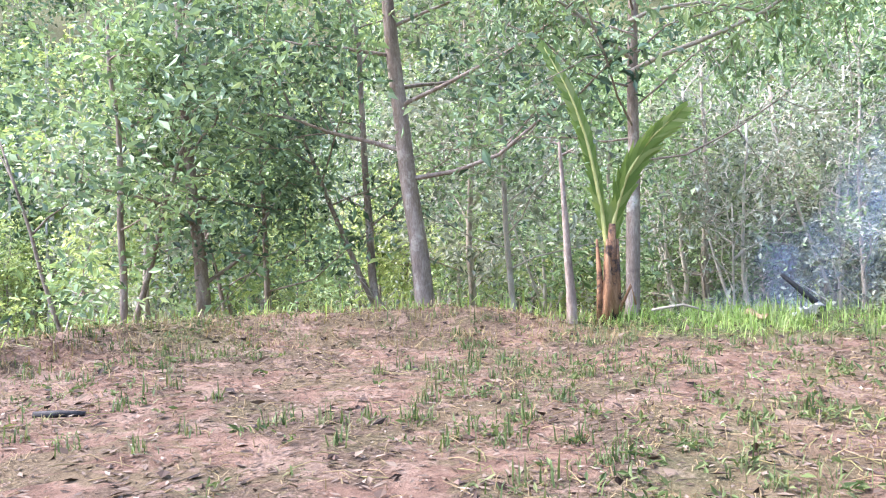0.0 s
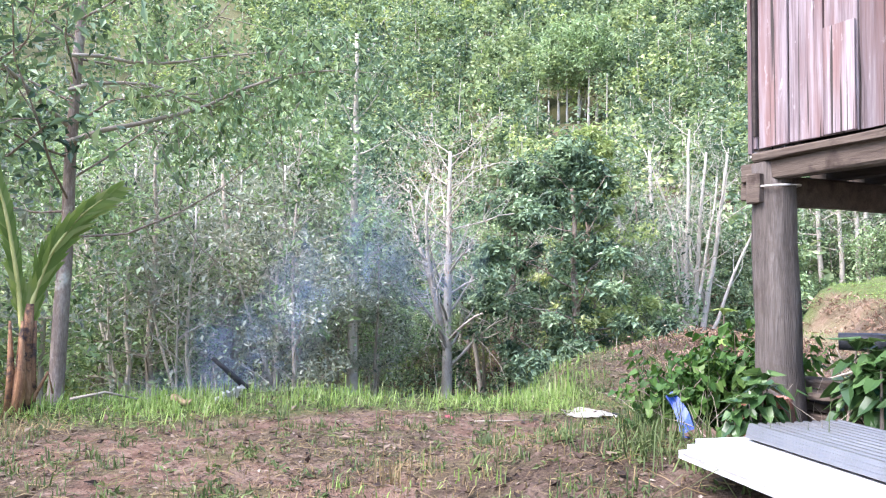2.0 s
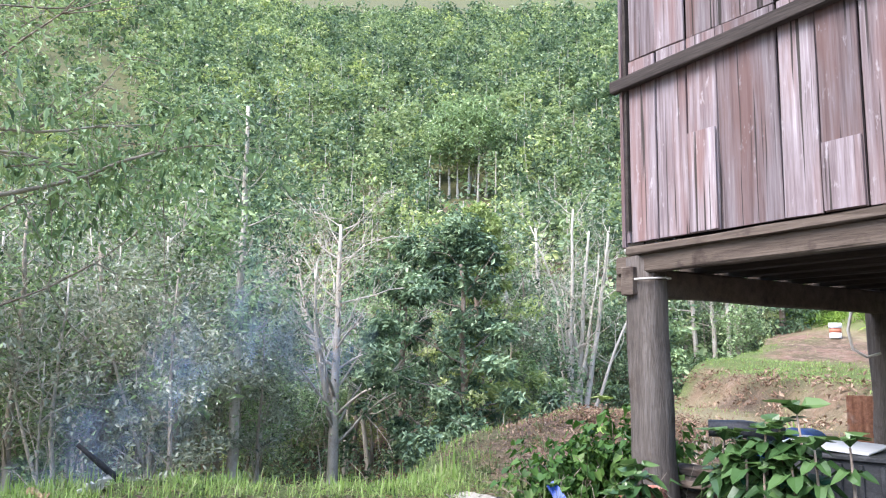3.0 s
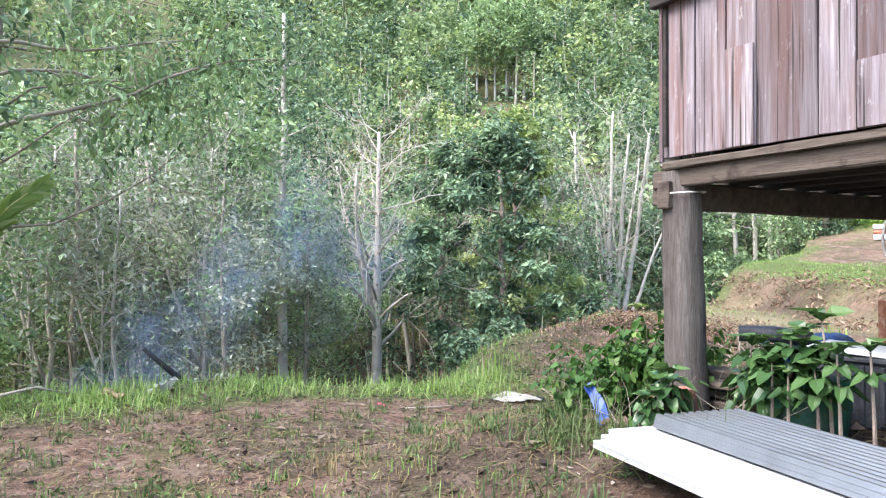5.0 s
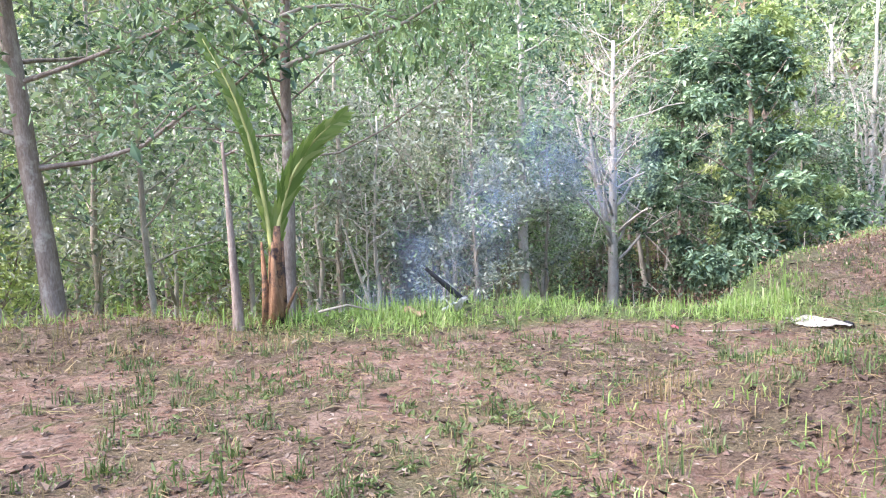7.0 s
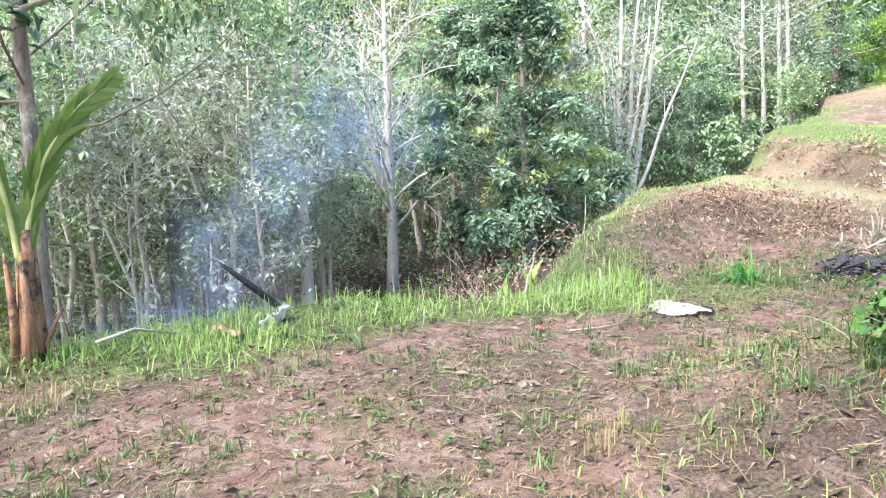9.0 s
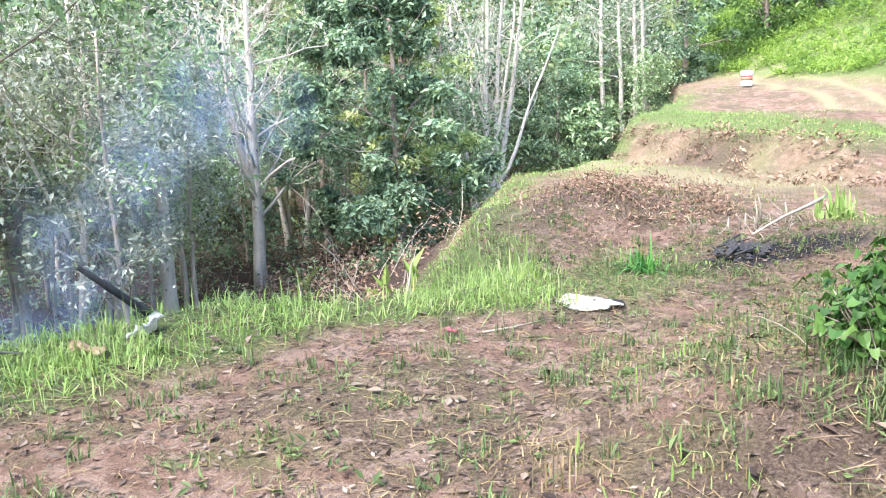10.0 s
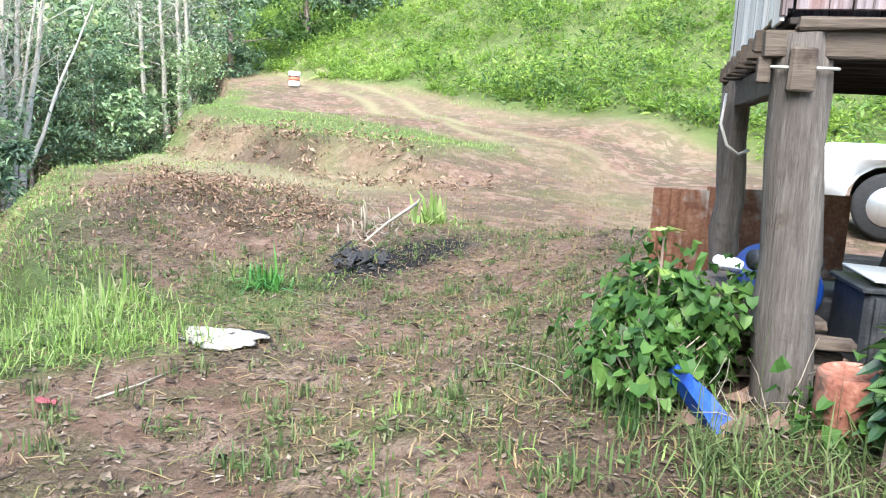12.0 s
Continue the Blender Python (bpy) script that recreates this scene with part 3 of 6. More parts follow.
single(49.9, 37.5, 24, "leaning white-trunked tree at the valley edge", 11, 0.25, M_BARK_WHITE, M_LEAF_GREY, lean=(-1.5, 1.1), bare=0.5, limbs=12, leaves=1600, leaf=0.15, limb_len=2.4, cluster=0.4, wobble=0.12, rise=1.2)
for k, (az, r, hh, ln) in enumerate(((51.6, 40.2, 12, (-0.9, 0.6)), (52.1, 40.5, 13, (0.0, 0)), (52.5, 41, 12, (0.7, -0.4)), (52.9, 41, 12, (1.4, -0.9)))):
    single(az, r, 30 + k, "white-stemmed tree in a close cluster", hh, 0.19, M_BARK_WHITE, M_LEAF_GREY, lean=ln, bare=0.36, forks=2, limbs=20, leaves=700, leaf=0.13, limb_len=3.0, rise=2.4, twigs=6, cluster=0.4, wobble=0.2)
for k, (x, y, hh) in enumerate(((42.69, 23.79, 13), (43.17, 22.86, 10), (43.5, 22.2, 12), (43.9, 21.8, 12))):
    plant_tree(grow(40 + k, hh, 0.17, lean=(-0.4, 0.2), bare=0.3, limbs=16, leaves=1400, leaf=0.18, limb_len=2.8, bark=M_BARK_WHITE, leafmat=M_LEAF_GREY, wobble=0.15, cluster=0.4), x, y, "straight white-stemmed tree with bare branches", 0, -0.5, group="white stems beside the upper bank")


def leafy_tree(x, y, seed, label, height, width, leaves, leaf, mat, low=0.12):
    """A dense rounded tree: lobes of foliage down to near the ground."""
    rng = np.random.default_rng(seed)
    w, _ = grow(seed, height * 0.9, 0.2, bare=0.15, limbs=18, leaves=0, limb_len=width * 0.45, bark=M_BARK)
    lobes = []
    for k in range(64):
        h = rng.uniform(low, 1.06)
        env = width * 0.5 * math.sin(math.pi * min(1, (h * 0.82 + 0.16))) ** 0.7
        az, rr = rng.uniform(0, 6.28), env * rng.uniform(0.0, 0.5) if k % 3 == 0 else env * rng.uniform(0.55, 1.3)
        lobes.append((math.cos(az) * rr, math.sin(az) * rr, h * height, rng.uniform(0.4, 1.1) * width * 0.14))
    lobes = np.array(lobes)
    pick = lobes[rng.integers(len(lobes), size=leaves)]
    dirs = rng.normal(size=(leaves, 3))
    dirs /= np.linalg.norm(dirs, axis=1)[:, None]
    v, q = leaf_cloud(pick[:, :3] + dirs * pick[:, 3:] * rng.uniform(0.6, 1.15, (leaves, 1)) * [1, 1, 0.7], leaf, rng)
    return plant_tree((w, np_mesh("crown", v, q, (), mat)), x, y, label)


leafy_tree(*polar(44.8, 28.0), 50, "dense dark-green bushy tree with yellowish top", 9.2, 5.6, 24000, 0.2, M_LEAF_DARK, 0.08)
leafy_tree(*polar(45.8, 30.5), 54, "dense yellow-green bushy tree behind another", 10.4, 4.4, 11000, 0.20, M_LEAF_YELLOW)
leafy_tree(*polar(40.8, 33.0), 51, "dense grey-green tree behind the dead tree", 9.6, 5.4, 11000, 0.22, M_LEAF_DARK)
leafy_tree(*polar(48.6, 35.0), 55, "low dense green tree in the valley", 5.5, 5.0, 7000, 0.2, M_LEAF)
leafy_tree(*polar(57.5, 46.0), 52, "dense dark-green bushy tree beyond the bank", 8.0, 7.0, 9000, 0.28, M_LEAF)
leafy_tree(*polar(60.5, 54.0), 53, "dense dark-green bushy tree beyond the bank", 9.0, 8.0, 9000, 0.30, M_LEAF_DARK)
leafy_tree(*polar(63.0, 58.0), 56, "dense green bushy tree beyond the bank", 9.0, 8.0, 9000, 0.30, M_LEAF)

for k, (x, y, hh) in enumerate(((47.5, 21.0, 6.5), (49.5, 17.1, 5.5), (50.6, 14.4, 5.0), (53.0, 11.8, 5.5), (54.5, 8.5, 4.6), (56.5, 14.0, 8.0), (60.0, 9.0, 7.5), (62.0, 17.0, 9.0))):
    leafy_tree(x, y, 400 + k, "dense dark-green bush on the crest of the green slope", hh, hh * 0.95, 5200, 0.26, (M_LEAF_DARK, M_HILLBUSH)[k % 2], 0.02)

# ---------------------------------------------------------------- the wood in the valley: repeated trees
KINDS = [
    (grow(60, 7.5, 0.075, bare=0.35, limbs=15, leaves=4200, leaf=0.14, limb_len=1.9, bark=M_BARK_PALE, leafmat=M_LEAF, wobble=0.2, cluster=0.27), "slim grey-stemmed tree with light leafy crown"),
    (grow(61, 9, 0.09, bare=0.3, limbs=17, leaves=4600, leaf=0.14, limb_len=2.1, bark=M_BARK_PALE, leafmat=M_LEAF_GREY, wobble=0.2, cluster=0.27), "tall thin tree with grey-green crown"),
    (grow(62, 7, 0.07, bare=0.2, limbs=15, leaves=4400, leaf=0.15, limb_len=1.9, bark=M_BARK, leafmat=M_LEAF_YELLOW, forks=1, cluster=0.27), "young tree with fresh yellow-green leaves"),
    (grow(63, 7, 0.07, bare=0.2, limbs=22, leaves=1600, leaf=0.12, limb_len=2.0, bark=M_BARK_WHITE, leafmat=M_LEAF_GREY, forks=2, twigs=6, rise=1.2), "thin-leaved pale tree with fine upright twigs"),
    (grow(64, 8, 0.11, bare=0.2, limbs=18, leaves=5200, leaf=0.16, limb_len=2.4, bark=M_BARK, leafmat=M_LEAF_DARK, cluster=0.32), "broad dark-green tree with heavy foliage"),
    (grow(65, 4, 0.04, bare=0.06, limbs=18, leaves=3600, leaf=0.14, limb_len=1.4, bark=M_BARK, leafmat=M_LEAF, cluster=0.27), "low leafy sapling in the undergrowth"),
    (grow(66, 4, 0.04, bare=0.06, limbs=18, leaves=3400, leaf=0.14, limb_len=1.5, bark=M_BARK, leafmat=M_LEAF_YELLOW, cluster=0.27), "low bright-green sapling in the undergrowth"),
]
protos = [None] * len(KINDS)
rng = np.random.default_rng(21)
spots = []


def grove(count, az0, az1, r0, r1, weights, gap):
    """Scatter trees of the given kinds over a sector of the valley."""
    made = tries = 0
    while made < count and tries < count * 60:
        tries += 1
        az, r = rng.uniform(az0, az1), math.sqrt(rng.uniform(r0 * r0, r1 * r1))
        x, y = polar(az, r)
        d, q = zones(x, y)
        if d < 1.3 or q > -1 or any(abs(az - a0) < w0 and r < r0_ for a0, w0, r0_ in ((36.2, 5.0, 33), (29.6, 2.0, 23), (20.8, 2.0, 22), (15.6, 1.6, 19), (44.6, 3.2, 28), (49.9, 1.0, 37), (52.2, 1.6, 41))) or any((x - a) ** 2 + (y - b) ** 2 < gap * gap for a, b in spots):
            continue
        spots.append((x, y))
        k = int(rng.choice(len(KINDS), p=np.array(weights) / sum(weights)))
        m = pose(x, y, gz(x, y), 0, 0, rng.uniform(0, 360)) @ Matrix.Scale(rng.uniform(0.8, 1.2), 4)
        if protos[k] is None:
            protos[k] = plant_tree(KINDS[k][0], 0, 0, KINDS[k][1], group="trees of the valley wood")
            protos[k].matrix_world = m
        else:
            copy_thing(protos[k], m)
        made += 1


grove(30, -36, 14, 16, 30, (4, 3, 5, 2, 1, 2, 4), 1.6)
grove(40, -36, 14, 28, 52, (4, 3, 6, 1, 3, 3, 4), 2.1)
grove(30, 13, 36, 17, 31, (5, 7, 0, 6, 1, 0, 0), 1.6)
grove(44, 14, 50, 30, 52, (4, 4, 3, 2, 5, 3, 2), 2.1)
grove(30, 46, 68, 42, 64, (3, 4, 2, 2, 5, 3, 1), 2.3)

# far wood on the hill across the valley, too many trees to count
rng = np.random.default_rng(33)
far_leaf = {"dark": Soup(), "mid": Soup(), "bright": Soup()}
far_stem = Soup()
made = 0
while made < 4000:
    az = rng.uniform(-55, 80) if made < 2500 else rng.uniform(22, 64)
    r = 46 + 470 * rng.random() ** 1.9 if made < 2500 else rng.uniform(85, 430)
    x, y = polar(az, r)
    d, q = zones(x, y)
    if d < 5:
        continue
    made += 1
    z = gz(x, y)
    if abs(az - 44.5) < 2.3 and 98 < r < 136:
        continue
    cr = rng.uniform(1.5, 2.7) + r * 0.011
    hh = rng.uniform(4.5, 9.5) + r * 0.012
    n = int(rng.uniform(120, 190))
    lob = rng.normal(size=(7, 3)) * [cr * 0.34, cr * 0.34, cr * 0.4]
    pk = lob[rng.integers(7, size=n)]
    dv = rng.normal(size=(n, 3))
    dv /= np.linalg.norm(dv, axis=1)[:, None]
    c = np.array([x, y, z + hh - cr * 0.4]) + pk + dv * cr * 0.46 * [1, 1, 0.8]
    kind = rng.choice(["dark", "mid", "bright"], p=[0.5, 0.42, 0.08])
    far_leaf[kind].add(*leaf_cloud(c, 0.3 + r * 0.0034, rng, 0.2, 0.6))
    if rng.random() < 0.5:
        lx = rng.normal(size=2) * 0.5
        far_stem.add(*tube([(x, y, z - 0.5), (x + lx[0] * 0.5, y + lx[1] * 0.5, z + hh * 0.5), (x + lx[0], y + lx[1], z + hh + cr * 0.4)], [0.14, 0.11, 0.05], 5, False))
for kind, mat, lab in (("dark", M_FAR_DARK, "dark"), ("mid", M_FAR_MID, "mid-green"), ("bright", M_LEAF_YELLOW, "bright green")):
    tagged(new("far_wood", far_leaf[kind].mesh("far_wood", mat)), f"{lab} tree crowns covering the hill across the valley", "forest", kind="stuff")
tagged(new("far_stems", far_stem.mesh("far_stems", M_BARK_WHITE)), "pale thin tree stems on the wooded hill", "forest", kind="stuff")

# straight white stems along the top of the bare red bank on the hill
first = None
for k, (az, r, s0) in enumerate(((42.8, 138, 1.2), (43.5, 140, 1.35), (44.1, 139, 1.1), (44.9, 140, 1.3), (45.6, 138, 1.2), (46.2, 141, 1.4))):
    x, y = polar(az, r)
    m = pose(x, y, gz(x, y), 0, 0, 70 * k) @ Matrix.Scale(s0, 4)
    if first is None:
        first = plant_tree(grow(81, 10, 0.16, bare=0.55, limbs=14, leaves=1800, leaf=0.4, limb_len=2.6, bark=M_BARK_WHITE, leafmat=M_LEAF, cluster=0.5, wobble=0.1), 0, 0, "straight white-stemmed tree above the bare red bank", group="white stems on the hill")
        first.matrix_world = m
    else:
        copy_thing(first, m)

# undergrowth below the rim
rng = np.random.default_rng(41)


def undergrowth(count, az0, az1, r0, r1, size, leaf, mat, per, label, name="undergrowth", dmin=0.6):
    s = Soup()
    for _ in range(count):
        az, r = rng.uniform(az0, az1), rng.uniform(r0, r1)
        x, y = polar(az, r)
        d, q = zones(x, y)
        if d < dmin or q > -1:
            continue
        w = size * rng.uniform(0.5, 1.4)
        c = np.array([x, y, gz(x, y)]) + rng.normal(size=(per, 3)) * [w * 0.5, w * 0.5, w * 0.3] + [0, 0, w * 0.45]
        s.add(*leaf_cloud(c, leaf, rng, 0.1))
    tagged(new(name, s.mesh(name, mat)), label, "undergrowth", kind="stuff")


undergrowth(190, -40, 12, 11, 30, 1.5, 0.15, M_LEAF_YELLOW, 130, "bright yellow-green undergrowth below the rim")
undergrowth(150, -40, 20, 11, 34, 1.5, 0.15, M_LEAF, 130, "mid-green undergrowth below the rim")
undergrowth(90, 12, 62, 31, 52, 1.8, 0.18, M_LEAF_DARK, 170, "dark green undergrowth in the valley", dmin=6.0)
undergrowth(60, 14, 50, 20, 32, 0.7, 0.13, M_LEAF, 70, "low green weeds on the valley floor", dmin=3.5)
undergrowth(190, 14, 58, 14, 40, 0.8, 0.12, M_LEAF_DRY, 70, "dry brown brush at the foot of the trees", "dry_brush", dmin=1.6)
tw = Soup()
for _ in range(420):
    az, r = rng.uniform(-30, 56), rng.uniform(12, 34)
    x, y = polar(az, r)
    if zones(x, y)[0] < 1.2:
        continue
    p, rr = limb((x, y, gz(x, y) - 0.1), (rng.normal() * 0.7, rng.normal() * 0.7, 1), rng.uniform(0.8, 2.2), rng.uniform(0.008, 0.02), rng, 0.5, 6)
    tw.add(*tube(p, rr, 4, False))
tagged(new("bare_twigs", tw.mesh("bare_twigs", M_BARK_PALE)), "thin bare grey stems and twigs in the undergrowth", "undergrowth", kind="stuff")

# brush on the green hillside
rng = np.random.default_rng(43)
hb, hd = Soup(), Soup()
for _ in range(6200):
    t, w = rng.uniform(-22, 60), 40 * rng.random() ** 1.3
    x, y = 25 + 0.72 * t + 0.69 * w, -1.4 + 0.69 * t - 0.72 * w
    if w < 0.5 or zones(x, y)[0] > -0.5:
        continue
    big = rng.random() < 0.10 + 0.25 * max(0.0, math.sin(0.23 * t) * math.sin(0.31 * w + 1.0))
    s = (rng.uniform(0.8, 1.9) if big else rng.uniform(0.35, 0.8)) * (1 + w * 0.012)
    n = 150 if big else 56
    c = np.array([x, y, gz(x, y)]) + rng.normal(size=(n, 3)) * [s * 0.5, s * 0.5, s * 0.27] + [0, 0, s * 0.3]
    (hd if big and rng.random() < 0.6 else hb).add(*leaf_cloud(c, 0.2 * rng.uniform(0.7, 1.2), rng, -0.35, 0.34))
tagged(new("hillside_brush", hb.mesh("hillside_brush", M_HILLBRUSH)), "bright green tall grass and brush covering the slope", "brush", kind="stuff")
tagged(new("hillside_bushes", hd.mesh("hillside_bushes", M_HILLBUSH)), "darker green bushes dotted over the slope", "brush", kind="stuff")

# ---------------------------------------------------------------- coconut palm seedling on the rim
PALM = (1.66, 8.1)
M_PALM_STEM = surface("palm_sheath", [(0.09, 0.045, 0.025), (0.22, 0.11, 0.055), (0.36, 0.22, 0.12)], 14, (1, 1, 0.2), 0.8, bumps=0.7, blotch=(0.04, 0.025, 0.02), blotch_at=(0.5, 0.6))
M_PALM_RIB = surface("palm_rib", [(0.24, 0.26, 0.07), (0.36, 0.36, 0.12), (0.46, 0.42, 0.18)], 8, (1, 1, 0.3), 0.6, bumps=0.2)


def frond(points, length_leaf, name, label, parent, rng, fold=0.7, sweep=0.9):
    """A palm frond: an arching rib with two combs of long narrow leaflets."""
    p = np.array(points, float)
    t = np.linspace(0, 1, 26)
    seg = np.linspace(0, 1, len(p))
    c = np.stack([np.interp(t, seg, p[:, k]) for k in range(3)], -1)
    for _ in range(3):
        c[1:-1] = 0.25 * c[:-2] + 0.5 * c[1:-1] + 0.25 * c[2:]
    rib = Soup().add(*tube(c, np.linspace(0.028, 0.006, 26), 6))
    fr = part(name, rib.mesh("rib", M_PALM_RIB, True), None, parent, label)
    leaf = Soup()
    d = np.gradient(c, axis=0)
    d /= np.linalg.norm(d, axis=1)[:, None]
    for s in (-1, 1):
        for k in np.linspace(0.08, 0.995, 90):
            i = k * 25
            b, dd = (np.array([np.interp(i, np.arange(26), a[:, m]) for m in range(3)]) for a in (c, d))
            side = np.cross(dd, [0.25, -1.0, 0.1])
            side /= np.linalg.norm(side)
            L = length_leaf * math.sin(math.pi * (0.12 + 0.8 * k)) ** 0.6 * rng.uniform(0.85, 1.1)
            away = side * s * fold + dd * sweep + np.array([0, 0, -0.15]) + rng.normal(size=3) * 0.05
            away /= np.linalg.norm(away)
            w = np.cross(away, np.cross(dd, side)) * 0.026
            mid = b + away * L * 0.5
            tip = b + away * L + np.array([0, 0, -0.12 * L])
            leaf.add([b - w * 0.5, b + w * 0.5, mid + w, mid - w, tip], [(0, 1, 2, 3)], [(3, 2, 4)])
    part("foliage", leaf.mesh("foliage", M_PALM), None, fr)


px, py = PALM
pz = gz(px, py)
palm = thing("coconut_palm", pose(px, py, pz), "young coconut palm with split upright fronds and brown sheaths", "palm")
rng = np.random.default_rng(5)
stem = Soup()
stem.add(*tube([(0, 0, -0.2), (0.02, 0, 0.25), (0.03, 0, 0.6), (0.05, 0, 0.95)], [0.11, 0.085, 0.06, 0.04], 10, rough=0.06, rng=rng))
for a in (0, 1.6, 3.1, 4.6):
    stem.add(*tube([(0.09 * math.cos(a), 0.09 * math.sin(a), -0.1), (0.08 * math.cos(a), 0.08 * math.sin(a), 0.35), (0.10 * math.cos(a), 0.06 * math.sin(a), 0.8)], [0.05, 0.04, 0.012], 6, rough=0.1, rng=rng))
part("stem", stem.mesh("stem", M_PALM_STEM, True), None, palm)
frond([(0.02, 0, 0.55), (0.07, 0, 1.0), (0.20, 0.0, 1.40), (0.42, 0.0, 1.74), (0.72, 0.0, 2.0)], 0.40, "frond", "broad arching green frond", palm, rng, 0.24, 1.0)
frond([(0.0, 0, 0.7), (-0.06, 0, 1.2), (-0.16, 0, 1.75), (-0.32, 0.0, 2.25), (-0.55, 0.05, 2.7)], 0.24, "frond", "tall ragged yellowing frond", palm, rng, 0.30, 1.0)
dry = Soup().add(*tube([(0.09, -0.05, 0.1), (0.2, -0.1, 0.35), (0.24, -0.12, 0.16)], [0.02, 0.016, 0.01], 5))
part("dead_sheath", dry.mesh("dead_sheath", M_PALM_STEM, True), None, palm)

# ---------------------------------------------------------------- house on posts
M_POST = surface("old_post", [(0.038, 0.031, 0.026), (0.088, 0.075, 0.065), (0.15, 0.135, 0.12)], 22, (1, 1, 0.05), 0.92, bumps=1.0, dist=0.02, blotch=(0.06, 0.046, 0.037))
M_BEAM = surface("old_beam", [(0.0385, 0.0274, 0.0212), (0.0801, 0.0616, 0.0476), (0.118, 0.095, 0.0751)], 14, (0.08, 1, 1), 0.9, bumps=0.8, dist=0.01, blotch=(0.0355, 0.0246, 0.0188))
# darker copy of old_beam: under-floor shade in the colour; also the dark rail
M_DARK_SHADE_BEAM = surface("dark_shade_beam", [(0.0151, 0.0121, 0.0104), (0.0324, 0.0259, 0.0225), (0.0562, 0.0454, 0.0389)], 14, (0.08, 1, 1), 0.92, bumps=0.7, dist=0.01)


def board_material(name, cols, stain):
    """Weathered flattened bamboo: narrow upright splits, pale flakes and red-brown stains."""
    m, nt, b = nodes_of(name)
    oi = nt.nodes.new("ShaderNodeObjectInfo")
    tc = nt.nodes.new("ShaderNodeTexCoord")
    ad = nt.nodes.new("ShaderNodeVectorMath")
    ad.operation = "ADD"
    cc = nt.nodes.new("ShaderNodeCombineXYZ")
    nt.links.new(arith(nt, "MULTIPLY", oi.outputs["Random"], 37.0), cc.inputs[0])
    nt.links.new(arith(nt, "MULTIPLY", oi.outputs["Random"], 11.0), cc.inputs[2])
    nt.links.new(tc.outputs["Object"], ad.inputs[0])
    nt.links.new(cc.outputs[0], ad.inputs[1])

    def stretched(s):
        mp = nt.nodes.new("ShaderNodeMapping")
        mp.inputs["Scale"].default_value = s
        nt.links.new(ad.outputs[0], mp.inputs["Vector"])
        return mp.outputs["Vector"]

    streak = noise_tex(nt, 30, 5, 0.7, stretched((1, 1, 0.035)))
    wide = noise_tex(nt, 7, 4, 0.6, stretched((1, 1, 0.12)))
    col = ramp(nt, streak, [(0.30, cols[0]), (0.44, cols[1]), (0.56, cols[2]), (0.72, cols[3])])
    col = mix(nt, ramp(nt, wide, [(0.46, (0, 0, 0)), (0.66, (0.75, 0.75, 0.75))]), col, stain)
    flake = noise_tex(nt, 22, 6, 0.75, stretched((1, 1, 0.3)))
    col = mix(nt, ramp(nt, flake, [(0.60, (0, 0, 0)), (0.68, (0.7, 0.7, 0.7))]), col, cols[3])
    split = noise_tex(nt, 48, 2, 0.5, stretched((1, 1, 0.012)))
    gap = ramp(nt, split, [(0.33, (1, 1, 1)), (0.37, (0, 0, 0))])
    col = mix(nt, gap, col, (0.03, 0.025, 0.022))
    tint = arith(nt, "ADD", arith(nt, "MULTIPLY", oi.outputs["Random"], 0.6), 0.7)
    g = nt.nodes.new("ShaderNodeCombineColor")
    for k in range(3):
        nt.links.new(tint, g.inputs[k])
    col = mix(nt, 1.0, col, g.outputs["Color"], "MULTIPLY")
    nt.links.new(col, b.inputs["Base Color"])
    b.inputs["Roughness"].default_value, b.inputs["Specular IOR Level"].default_value = 0.82, 0.25
    bump(nt, b, arith(nt, "SUBTRACT", streak, gap), 0.6, 0.01)
    return m


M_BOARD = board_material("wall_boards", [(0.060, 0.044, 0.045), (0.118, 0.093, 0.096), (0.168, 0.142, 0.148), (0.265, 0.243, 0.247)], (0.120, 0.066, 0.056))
# lit copy of the boards: the side wall's brightness is painted in
M_BOARD_LIT = board_material("wall_boards_lit", [(0.382, 0.35, 0.322), (0.583, 0.55, 0.507), (0.719, 0.677, 0.624), (0.876, 0.826, 0.761)], (0.505, 0.423, 0.36))
M_TIN_ROOF = surface("roof_tin", [(0.35, 0.35, 0.36), (0.5, 0.5, 0.5), (0.62, 0.62, 0.62)], 3, (1, 1, 1), 0.45, 0.8, 0.1)

house = thing("stilt_house", Matrix.Translation(CORNER) @ pose(0, 0, 0, 0, 0, HOUSE_TURN), "weathered plank house raised on thick wooden posts", "house")
HW, HD, Z0, Z1, ZT = 5.4, 2.85, 1.93, 3.02, 4.5


def post(u, v, top, r, seed, lean=(0, 0), name="post"):
    rng = np.random.default_rng(seed)
    n = 9
    t = np.linspace(0, 1, n)
    foot = gz(CORNER.x + AU[0] * u + AV[0] * v, CORNER.y + AU[1] * u + AV[1] * v)
    p = np.stack([u + lean[0] * (1 - t) + rng.normal(size=n) * 0.006, v + lean[1] * (1 - t) + rng.normal(size=n) * 0.006, foot - 0.25 + t * (top - foot + 0.25)], -1)
    s = Soup().add(*tube(p, r * (1.04 - 0.08 * t), 16, rough=0.035, rng=rng))
    return part(name, s.mesh("post", M_POST, True), None, house)


